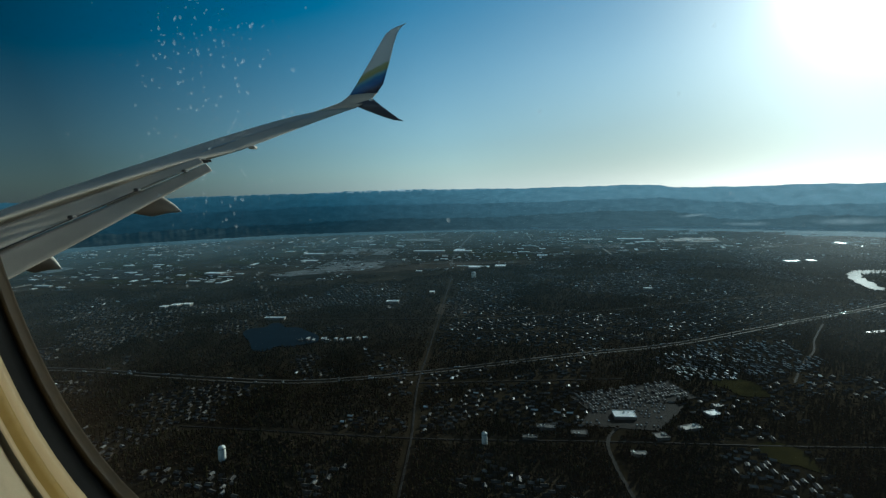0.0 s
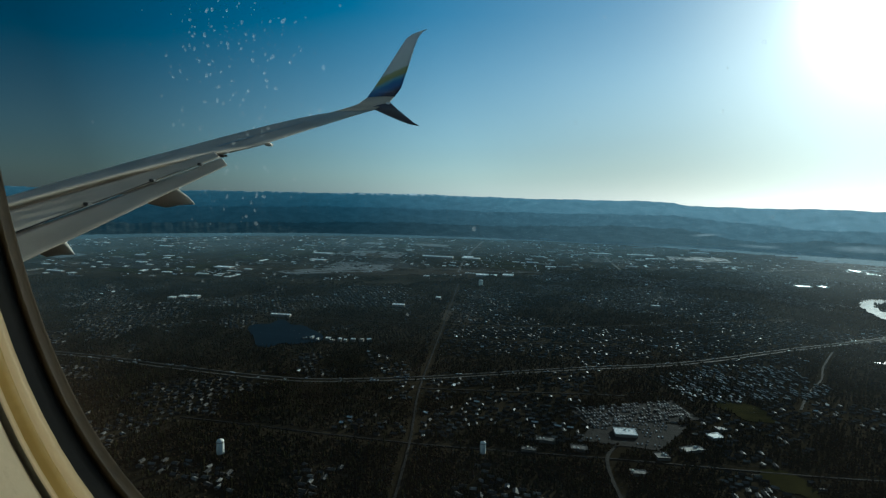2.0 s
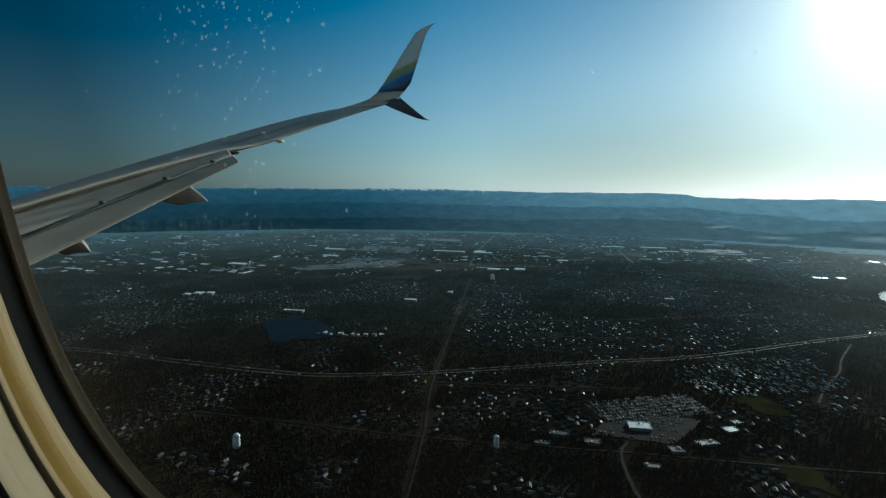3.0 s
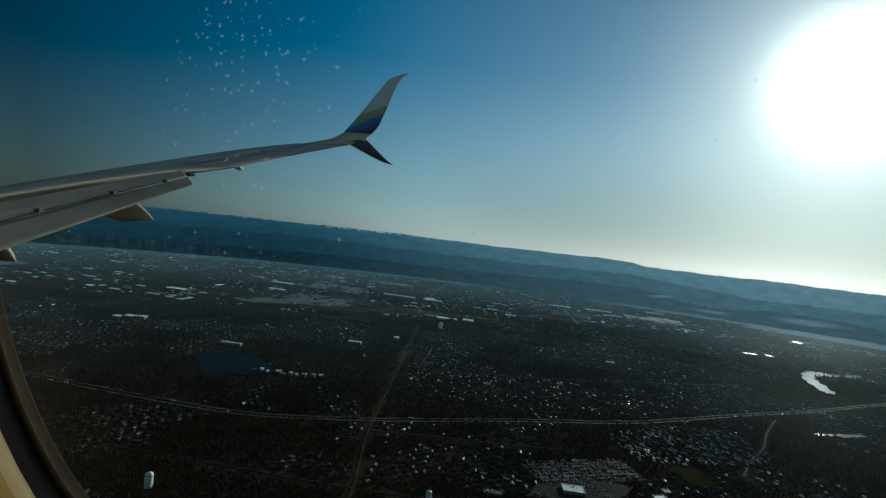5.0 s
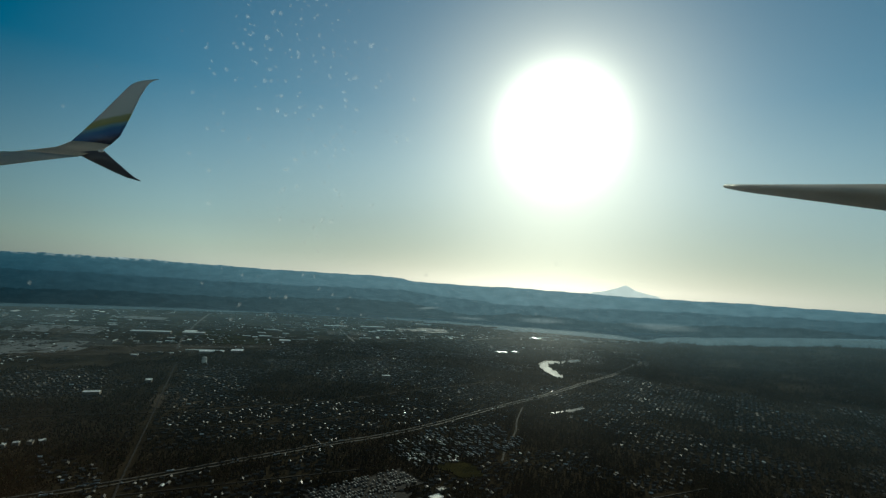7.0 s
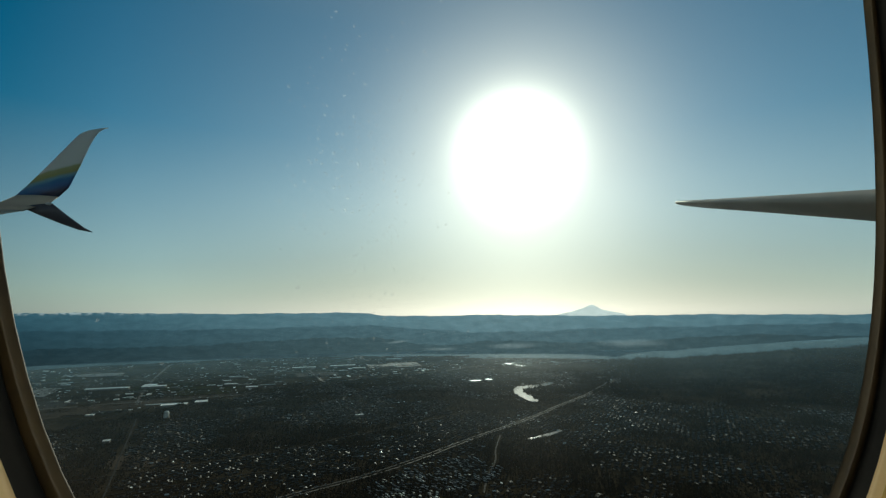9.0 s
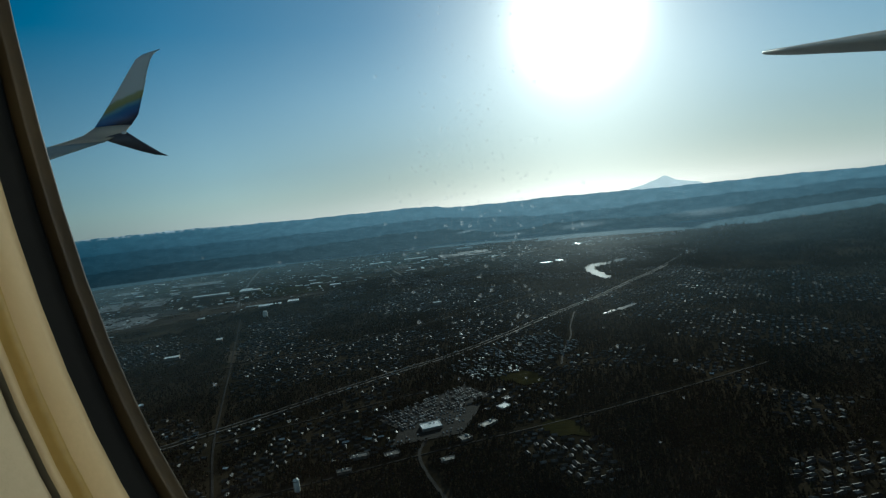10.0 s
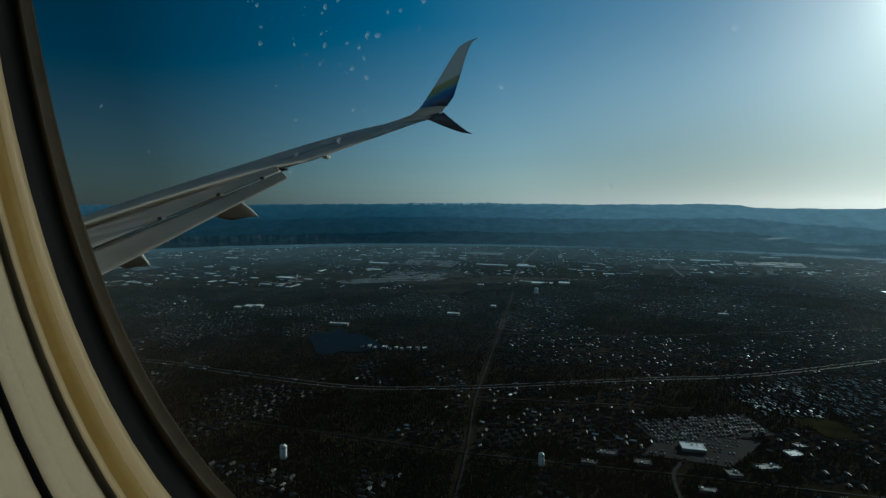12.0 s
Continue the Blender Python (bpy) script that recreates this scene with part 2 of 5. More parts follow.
skin_patch = band("skin_patch", [(0.080, 0.1285), (0.12, 0.130), (0.45, 0.075)], WHITE_SKIN, None)
tagged(skin_patch, "white fuselage skin around the window", "fuselage", kind="structure")
wall = band("wall_cabin_side", panel_hole, PANEL, None)
tagged(wall, "cream cabin sidewall panel around the window", "wall", kind="structure")

# ---- fuselage: skin, lining, floor ----
FX, FR = -1.75, 1.88


def tube(name, radius, y0, y1, material, taper=0.0):
    verts, faces, idx = [], [], {}
    openings = [0.56 * k for k in range(-9, 14) if k]
    ys = [y0, y1, -0.42, 0.42] + [y0 + (y1 - y0) * i / 12 for i in range(13) if abs(y0 + (y1 - y0) * i / 12) > 7.6]
    for c in openings:
        ys += [c - 0.14, c + 0.14]
    ys = sorted(set(round(v, 4) for v in ys if y0 <= v <= y1))
    angs = [360 * k / 72 for k in range(72)]
    for i, y in enumerate(ys):
        r = radius
        if y < -6:
            r = radius * max(0.12, 1 - ((-6 - y) / 11) ** 1.3)
        for k, a in enumerate(angs):
            verts.append((FX + r * math.cos(radians(a)), y, 0.05 + r * math.sin(radians(a)) + (radius - r) * 0.5))
    for i in range(len(ys) - 1):
        for k in range(72):
            k2 = (k + 1) % 72
            mid = (angs[k] + 2.5 + 180) % 360 - 180
            if ys[i] >= -0.421 and ys[i + 1] <= 0.421 and -15.1 < mid < 15.1:
                continue
            at = (ys[i] + ys[i + 1]) / 2
            if any(abs(at - c) < 0.02 for c in openings) and (-1 < mid < 12.6 or mid > 167):
                continue
            faces.append((i * 72 + k, i * 72 + k2, (i + 1) * 72 + k2, (i + 1) * 72 + k))
    faces.append(tuple(range(71, -1, -1)))
    faces.append(tuple(range((len(ys) - 1) * 72, len(ys) * 72)))
    return raw(name, verts, faces, material)


skin = smooth(tube("fuselage", FR, -16, 20, WHITE_SKIN))
tagged(skin, "white painted aircraft fuselage", "fuselage", kind="structure")
lining = tube("wall_cabin_lining", FR - 0.06, -5.5, 8, LINING)
tagged(lining, "cream curved cabin lining", "wall", kind="structure")
floor = raw("floor", [(-3.3, -5.5, -1.0), (-0.1, -5.5, -1.0), (-0.1, 8, -1.0), (-3.3, 8, -1.0), (-3.3, -5.5, -1.04), (-0.1, -5.5, -1.04), (-0.1, 8, -1.04), (-3.3, 8, -1.04)],
            [(0, 1, 2, 3), (7, 6, 5, 4), (0, 4, 5, 1), (1, 5, 6, 2), (2, 6, 7, 3), (3, 7, 4, 0)], CARPET)
tagged(floor, "grey carpeted cabin floor", "floor", kind="structure")


# ---- window pane: clear plastic, finely scratched, so that the sun flares in it ----
def pane_material():
    m = bpy.data.materials.new("scratched_acrylic")
    m.use_nodes = True
    n, l = m.node_tree.nodes, m.node_tree.links
    n.remove(n["Principled BSDF"])
    out = n["Material Output"]
    clear = n.new("ShaderNodeBsdfTransparent")
    clear.inputs["Color"].default_value = (0.93, 0.97, 0.98, 1)
    last = clear.outputs[0]
    # the lobes are turned to the sun to add a round glow about it
    facing = n.new("ShaderNodeCombineXYZ")
    for k, v in zip("XYZ", -heading(SUN_AZ, SUN_EL)):
        facing.inputs[k].default_value = v
    for weight, ior, rough in ((0.041, 1.5, 0.48), (0.022, 1.5, 0.74), (0.0015, 1.5, 1.0)):
        lobe = n.new("ShaderNodeBsdfRefraction")
        lobe.inputs["Roughness"].default_value = rough
        lobe.inputs["IOR"].default_value = ior
        l.new(facing.outputs[0], lobe.inputs["Normal"])
        mx = n.new("ShaderNodeMixShader")
        mx.inputs[0].default_value = weight
        l.new(last, mx.inputs[1])
        l.new(lobe.outputs[0], mx.inputs[2])
        last = mx.outputs[0]
    # thin warm translucent veil, added to lighten the dark land behind
    pane_veil = n.new("ShaderNodeBsdfTranslucent")
    veil_noise = n.new("ShaderNodeTexNoise")
    veil_noise.inputs["Scale"].default_value = 16
    veil_noise.inputs["Detail"].default_value = 6
    film = n.new("ShaderNodeMapRange")
    film.inputs["From Min"].default_value, film.inputs["From Max"].default_value = 0.35, 0.75
    film.inputs["To Min"].default_value, film.inputs["To Max"].default_value = 0.0005, 0.0028
    pco = n.new("ShaderNodeTexCoord")
    stretch = n.new("ShaderNodeMapping")
    stretch.inputs["Scale"].default_value = (1, 2.2, 0.5)
    l.new(pco.outputs["Object"], stretch.inputs["Vector"])
    l.new(stretch.outputs[0], veil_noise.inputs["Vector"])
    l.new(veil_noise.outputs["Fac"], film.inputs["Value"])
    mx = n.new("ShaderNodeMixShader")
    pane_veil.inputs["Color"].default_value = (1.0, 0.62, 0.36, 1)
    # brown veil added along the forward edge, pale rime round the ice crystals
    place = n.new("ShaderNodeSeparateXYZ")
    l.new(pco.outputs["Object"], place.inputs[0])
    rim = n.new("ShaderNodeMapRange")
    rim.interpolation_type = "SMOOTHSTEP"
    rim.inputs["From Min"].default_value, rim.inputs["From Max"].default_value = 0.070, 0.134
    rim.inputs["To Max"].default_value = 13.0
    l.new(place.outputs["Y"], rim.inputs["Value"])
    away = n.new("ShaderNodeVectorMath")
    away.operation = "DISTANCE"
    away.inputs[1].default_value = (0.1018, 0.050, 0.016)
    l.new(pco.outputs["Object"], away.inputs[0])
    rime = n.new("ShaderNodeMapRange")
    rime.interpolation_type = "SMOOTHSTEP"
    rime.inputs["From Min"].default_value, rime.inputs["From Max"].default_value = 0.0, 0.042
    rime.inputs["To Min"].default_value, rime.inputs["To Max"].default_value = 2.6, 1.0
    l.new(away.outputs["Value"], rime.inputs["Value"])
    amount = n.new("ShaderNodeMath")
    amount.operation = "ADD"
    below = n.new("ShaderNodeMapRange")
    below.inputs["From Min"].default_value, below.inputs["From Max"].default_value = -0.10, -0.035
    below.inputs["To Min"].default_value, below.inputs["To Max"].default_value = 1.0, 0.01
    l.new(place.outputs["Z"], below.inputs["Value"])
    brown = n.new("ShaderNodeMath")
    brown.operation = "MULTIPLY"
    l.new(rim.outputs[0], brown.inputs[0])
    l.new(below.outputs[0], brown.inputs[1])
    l.new(brown.outputs[0], amount.inputs[0])
    l.new(rime.outputs[0], amount.inputs[1])
    coat = n.new("ShaderNodeMath")
    coat.operation = "MULTIPLY"
    l.new(film.outputs[0], coat.inputs[0])
    l.new(amount.outputs[0], coat.inputs[1])
    l.new(coat.outputs[0], mx.inputs[0])
    l.new(last, mx.inputs[1])
    l.new(pane_veil.outputs[0], mx.inputs[2])
    l.new(mx.outputs[0], out.inputs["Surface"])
    return m


pane_pts = ring(0.0022, 0.1018)
pane = raw("pane", pane_pts, [tuple(range(SEG))], pane_material(), window_unit, "clear scratched acrylic pane")
pane.visible_shadow = False

# ice crystals caught on the pane, thickest at the upper middle
rg = random.Random(3)
V, F = [], []
for i in range(1300):
    if i < 1080:
        y, z = rg.gauss(0.050, 0.011), rg.gauss(0.012, 0.021)
    else:
        y, z = rg.uniform(-0.06, 0.11), rg.uniform(-0.05, 0.16)
    if abs(y) > 0.12 or z < -0.07:
        continue
    rad = 0.00010 + 0.00042 * rg.random() ** 4.5
    k0, sides = len(V), 7
    V.append((0.1012, y, z))
    for k in range(sides):
        a = 2 * math.pi * k / sides
        q = rad * rg.uniform(0.6, 1.25)
        V.append((0.1015, y + q * math.cos(a), z + q * math.sin(a)))
    F += [(k0, k0 + 1 + (k + 1) % sides, k0 + 1 + k) for k in range(sides)]
ICE = bpy.data.materials.new("ice_crystal")
ICE.use_nodes = True
_n, _l = ICE.node_tree.nodes, ICE.node_tree.links
_t = _n.new("ShaderNodeBsdfTransparent")
_d = _n.new("ShaderNodeBsdfTranslucent")
_d.inputs["Color"].default_value = (0.85, 0.9, 0.95, 1)
_x = _n.new("ShaderNodeMixShader")
_x.inputs[0].default_value = 0.11
_l.new(_t.outputs[0], _x.inputs[1])
_l.new(_d.outputs[0], _x.inputs[2])
_l.new(_x.outputs[0], _n["Material Output"].inputs["Surface"])
frost = tagged(raw("frost", V, F, ICE, pane, "scattered ice crystals on the pane"), kind="stuff")


# ---- wing ----
def bent(x, y, z):
    """The wing's slight bend upward and forward towards the tip."""
    s = max(0.0, min(1.2, (x - 6) / 9.5))
    return (x, y + 0.2 * s, z + 0.2 * s)


def te(x):
    """The trailing edge; inboard of the aileron the fixed part ends higher, above the flaps."""
    return (x, 7.0 + (15.3 - x) * 0.27, 2.47 - 0.323 * (15.3 - x) - 0.0032 * (15.3 - x) ** 2 + 0.2 * max(0.0, 10.5 - x) ** 0.55)


def le(x):
    return (x, 8.6 + (15.3 - x) * 0.52, 2.40 - 0.375 * (15.3 - x) - 0.0060 * (15.3 - x) ** 2 + 0.15 * max(0.0, 15.3 - x) ** 0.5)


FOIL = [(0.0, 0.004), (0.12, 0.016), (0.3, 0.03), (0.5, 0.042), (0.7, 0.045), (0.85, 0.036), (0.94, 0.022), (0.985, 0.008), (1.0, -0.008),
        (0.985, -0.026), (0.94, -0.042), (0.8, -0.06), (0.6, -0.07), (0.35, -0.05), (0.12, -0.02), (0.0, -0.004)]


def foil(a, b, thick=1.0):
    a, b = Vector(a), Vector(b)
    c = (b - a).length
    return [bent(*(a + (b - a) * s + Vector((0, 0, (d - 0.04 * s) * c * thick)))) for s, d in FOIL]


wing = tagged(new("aircraft_wing"), "grey swept airliner wing with extended flaps and split winglet", "wing", kind="thing")
xs = [0.3 + 15.0 * i / 24 for i in range(25)]
smooth_wing = loft("wing_box", [foil(te(x), le(x)) for x in xs], WING_GREY, wing, "grey painted wing surface")
smooth(smooth_wing)


def strip(name, lower, upper, thick, material, parent, label="", steps=12):
    """A thin curved panel between two edge lines, both functions of 0..1."""
    secs = []
    for s in [0.0, 0.003] + [i / steps for i in range(1, steps)] + [0.997, 1.0]:
        a, b = Vector(lower(s)), Vector(upper(s))
        th = thick
        prof = []
        for k in range(7):
            u = k / 6
            prof.append(a + (b - a) * u + Vector((0, 0, th * (0.25 + math.sin(math.pi * min(1, u * 0.75 + 0.2))))))
        for k in range(6, -1, -1):
            u = k / 6
            prof.append(a + (b - a) * u - Vector((0, 0, th * 0.35)))
        secs.append([bent(*p) for p in prof])
    return smooth(loft(name, secs, material, parent, label))


def along(p, q):
    p, q = Vector(p), Vector(q)
    return lambda s: p + (q - p) * s


def te_off(x, aft, drop):
    v = te(x)
    return (x, v[1] - aft, v[2] - drop)


main_flap = strip("main_flap", along(te_off(3.3, 0.44, 0.50), te_off(9.55, 0.40, 0.06)), along(te_off(3.3, 0.04, 0.06), te_off(9.75, 0.04, -0.02)), 0.020, FLAP_GREY, wing, "extended grey main flap")
aft_flap = strip("aft_flap", along(te_off(3.3, 0.95, 1.02), te_off(9.42, 0.74, 0.20)), along(te_off(3.3, 0.46, 0.53), te_off(9.60, 0.40, 0.08)), 0.016, FLAP_GREY, wing, "extended grey aft flap")
strip("flap_slot", along(te_off(3.3, 0.045, 0.066), te_off(9.8, 0.045, 0.012)), along(te_off(3.3, 0.012, 0.03), te_off(9.85, 0.012, -0.008)), 0.006, DARK_GAP, wing, "dark slot ahead of the flap")
strip("aft_flap_slot", along(te_off(3.3, 0.468, 0.526), te_off(8.6, 0.425, 0.145)), along(te_off(3.3, 0.445, 0.500), te_off(8.7, 0.408, 0.128)), 0.004, DARK_GAP, wing, "dark slot ahead of the aft flap")


def fairing(tip, nose, width, depth, droop):
    tip, nose = Vector(tip), Vector(nose)
    secs = []
    for i in range(13):
        s = i / 12
        c = tip + (nose - tip) * s + Vector((0, 0, droop * min(1.0, s / 0.22) ** 0.8))
        w = width * min(1.0, s / 0.5) ** 0.85 * 0.5 + 0.006
        d = depth * (0.03 + min(1.0, s / 0.42) ** 0.85)
        secs.append([bent(c.x + w * math.cos(2 * math.pi * k / 14), c.y, c.z + 0.10 * s + d * 0.5 * math.sin(2 * math.pi * k / 14) * (1.0 if k < 7 else 1.25)) for k in range(14)])
    return smooth(loft("flap_fairing", secs, FAIRING, wing, "pointed grey flap track fairing"))


fairing((8.75, 8.12, -0.36), (8.55, 9.70, -0.18), 0.40, 0.46, 0.08)
fairing((7.0, 9.31, -1.27), (6.9, 10.70, -1.00), 0.42, 0.50, 0.08)


def box(name, c, size, material, parent=None, label="", turn=0.0, bevel=0.0):
    bm = bmesh.new()
    bmesh.ops.create_cube(bm, size=1)
    for v in bm.verts:
        v.co = Vector((v.co.x * size[0], v.co.y * size[1], v.co.z * size[2]))
    if bevel:
        bmesh.ops.bevel(bm, geom=list(bm.edges), offset=bevel, segments=2, affect="EDGES")
    bmesh.ops.rotate(bm, verts=bm.verts, matrix=Matrix.Rotation(turn, 3, "Z"))
    bmesh.ops.translate(bm, verts=bm.verts, vec=c)
    return part(name, bm, material, parent, label)


for x in (6.9, 8.05, 9.05):
    v = bent(*te_off(x, 0.47, 0.30 - 0.075 * (x - 6.37)))
    box("flap_hinge", v, (0.13, 0.10, 0.06), DARK_GAP, aft_flap, "dark flap hinge bracket", 0.25, 0.015)
for x in (9.72, 9.8):
    v = bent(*te_off(x, 0.16, 0.06))
    box("flap_end_fitting", v, (0.06, 0.3, 0.05), DARK_GAP, main_flap, "dark flap end fitting", 0.4, 0.012)
v = bent(*te_off(11.25, 0.03, 0.05))
box("aileron_hinge", v, (0.22, 0.16, 0.07), FLAP_GREY, wing, "small aileron hinge fairing", 0.25, 0.02)


# winglet paint: white above, then a green-gold band, blue and navy below
def winglet_paint():
    m = bpy.data.materials.new("banded_winglet_paint")
    m.use_nodes = True
    n, l = m.node_tree.nodes, m.node_tree.links
    p = n["Principled BSDF"]
    p.inputs["Roughness"].default_value = 0.35
    co = n.new("ShaderNodeTexCoord")
    sep = n.new("ShaderNodeSeparateXYZ")
    l.new(co.outputs["Object"], sep.inputs[0])
    slope = n.new("ShaderNodeMath")
    slope.operation = "MULTIPLY_ADD"
    slope.inputs[1].default_value = 0.42
    l.new(sep.outputs["Y"], slope.inputs[0])
    l.new(sep.outputs["Z"], slope.inputs[2])
    nz = n.new("ShaderNodeTexNoise")
    nz.inputs["Scale"].default_value = 3
    ad = n.new("ShaderNodeMath")
    ad.operation = "MULTIPLY_ADD"
    ad.inputs[1].default_value = 0.12
    l.new(co.outputs["Object"], nz.inputs["Vector"])
    l.new(nz.outputs["Fac"], ad.inputs[0])
    l.new(slope.outputs[0], ad.inputs[2])
    mr = n.new("ShaderNodeMapRange")
    mr.inputs["From Min"].default_value = 5.85
    mr.inputs["From Max"].default_value = 8.0
    l.new(ad.outputs[0], mr.inputs["Value"])
    r = n.new("ShaderNodeValToRGB")
    e = r.color_ramp.elements
    e[0].position, e[0].color = 0.0, (0.006, 0.014, 0.045, 1)
    e[1].position, e[1].color = 1.0, (0.72, 0.73, 0.72, 1)
    for pos, col in ((0.16, (0.006, 0.02, 0.07, 1)), (0.22, (0.012, 0.09, 0.28, 1)), (0.30, (0.02, 0.15, 0.38, 1)), (0.345, (0.14, 0.33, 0.42, 1)),
                     (0.39, (0.33, 0.34, 0.11, 1)), (0.45, (0.38, 0.39, 0.17, 1)), (0.49, (0.68, 0.70, 0.67, 1))):
        q = e.new(pos)
        q.color = col
    l.new(mr.outputs[0], r.inputs["Fac"])
    l.new(r.outputs["Color"], p.inputs["Base Color"])
    return m


PAINT = winglet_paint()


def blade(name, pairs, thick, material, label):
    """A tapered blade through (trailing, leading) pairs of points, leaning outboard."""
    secs = []
    for (a, b), th in zip(pairs, thick):
        a, b = Vector(a), Vector(b)
        up = []
        for u in (0, 0.1, 0.3, 0.6, 0.85, 0.96, 1.0):
            up.append(bent(*(a + (b - a) * u + Vector((-th * math.sin(math.pi * u ** 0.7), 0, th * 0.3 * math.sin(math.pi * u))))))
        dn = []
        for u in (0.96, 0.85, 0.6, 0.3, 0.1):
            dn.append(bent(*(a + (b - a) * u + Vector((th * math.sin(math.pi * u ** 0.7), 0, -th * 0.3 * math.sin(math.pi * u))))))
        secs.append(up + dn)
    return smooth(loft(name, secs, material, wing, label))


T, L = Vector(te(15.3)), Vector(le(15.3))
blend = blade("winglet_blend", [((15.2, T.y + 0.02, T.z - 0.05), (15.2, L.y + 0.03, L.z - 0.02)), ((15.5, 6.86, 2.60), (15.5, 8.10, 2.58)), ((15.66, 6.62, 2.74), (15.64, 7.72, 2.72)),
                        ((15.75, 6.48, 2.93), (15.74, 7.44, 2.93))], (0.045, 0.05, 0.05, 0.05), WING_GREY, "grey blended winglet root")
blade("winglet", [((15.75, 6.48, 2.92), (15.74, 7.46, 2.92)), ((15.83, 6.28, 3.22), (15.83, 7.20, 3.30)), ((15.98, 6.10, 3.9), (15.98, 6.80, 3.95)), ((16.12, 5.97, 4.5), (16.12, 6.45, 4.55)),
                  ((16.2, 5.88, 4.8), (16.2, 6.27, 4.85)), ((16.24, 5.80, 4.96), (16.24, 6.08, 4.98)), ((16.28, 5.70, 5.06), (16.28, 5.84, 5.07)), ((16.3, 5.58, 5.12), (16.3, 5.62, 5.125))],
      (0.05, 0.05, 0.045, 0.04, 0.03, 0.025, 0.015, 0.006), PAINT, "upper winglet painted navy, blue, gold and white")
blade("ventral_winglet", [((15.60, 6.55, 2.72), (15.42, 7.18, 2.56)), ((15.75, 6.32, 2.50), (15.62, 6.80, 2.38)), ((15.95, 6.10, 2.30), (15.88, 6.38, 2.20)), ((16.1, 5.92, 2.14), (16.06, 6.08, 2.09)),
                          ((16.2, 5.76, 2.05), (16.19, 5.80, 2.045))], (0.05, 0.045, 0.035, 0.02, 0.006), mat("ventral_paint", (0.05, 0.06, 0.09), (0.08, 0.09, 0.12), 0.4), "dark lower winglet strake")
bm = bmesh.new()
bmesh.ops.create_uvsphere(bm, u_segments=12, v_segments=8, radius=0.05)
bmesh.ops.scale(bm, verts=bm.verts, vec=(0.8, 1.6, 0.8))
bmesh.ops.translate(bm, verts=bm.verts, vec=bent(15.55, 6.62, 2.70))
part("tail_light", bm, mat("light_lens", (0.75, 0.75, 0.75), (0.85, 0.85, 0.85), 0.2), blend, "small white position light")

# panel joints on the upper surface; the metal strips stand in for sun glints
for y0, x0, x1, metal in ((0.50, 5.2, 9.4, DARK_GAP), (0.28, 6.3, 9.6, DARK_GAP), (0.33, 10.7, 11.7, GLINT_METAL), (0.33, 11.9, 13.2, GLINT_METAL), (0.33, 13.35, 14.1, GLINT_METAL)):
    strip("panel_joint", lambda s, y0=y0, x0=x0, x1=x1: Vector(lerp(Vector(te(lerp(x0, x1, s))), Vector(le(lerp(x0, x1, s))), y0)) + Vector((0, 0, 0.028 * (Vector(le(lerp(x0, x1, s))) - Vector(te(lerp(x0, x1, s)))).length * (1.1 - y0 * 0.3))),
          lambda s, y0=y0, x0=x0, x1=x1: Vector(lerp(Vector(te(lerp(x0, x1, s))), Vector(le(lerp(x0, x1, s))), y0 + (0.03 if y0 == 0.33 else 0.008))) + Vector((0, 0, 0.028 * (Vector(le(lerp(x0, x1, s))) - Vector(te(lerp(x0, x1, s)))).length * (1.1 - y0 * 0.3))), 0.002, metal, wing, "thin panel joint, outboard a metal strip for glints")

# ---- tailplane ----
tail = tagged(new("tailplane"), "grey horizontal tailplane seen from below", "tailplane", kind="thing")


def tail_sec(x):
    s = (7.0 - x) / 6.6
    a = Vector((x + 0.1, -6.89 - 1.15 * s, 1.70 - 1.55 * s))
    b = Vector((x + 0.1, -5.61 + 2.45 * s, 1.74 - 1.45 * s))
    c = (b - a).length
    return [tuple(a + (b - a) * u + Vector((0, 0, (d + 0.01) * c * (0.6 + 0.35 * s)))) for u, d in FOIL]


smooth(loft("tailplane_surface", [tail_sec(0.0 + 6.7 * i / 10) for i in range(11)] + [[tuple(lerp(Vector(p), Vector((7.3, -6.19, 1.75)), 0.3)) for p in tail_sec(6.98)], [tuple(lerp(Vector(p), Vector((7.34, -6.24, 1.76)), 0.9)) for p in tail_sec(7.0)]], WING_GREY, tail))

# ---- land: one sheet from below the aircraft to the horizon ----
EDGE_AZ = [-90, -50, -42, -36, -30, -25, -20, -14, -6, 3, 9, 23, 33, 46, 60, 90]
EDGE_R = [9000, 9000, 5200, 4100, 3780, 3650, 3480, 3230, 2960, 2760, 2390, 2077, 2137, 2308, 2700, 2900]


def edge_r(az):
    return np.interp(az, EDGE_AZ, EDGE_R)


def step(a, b, v):
    s = np.clip((v - a) / (b - a), 0, 1)
    return s * s * (3 - 2 * s)


def waves(x, y, k):
    """Gentle rolling relief of several wavelengths."""
    return (np.sin(x / (190 * k) + 1.3) * np.cos(y / (230 * k)) + 0.6 * np.sin(x / (83 * k) - y / (97 * k)) + 0.35 * np.cos(x / (41 * k) + y / (53 * k) + 2)) / 1.95


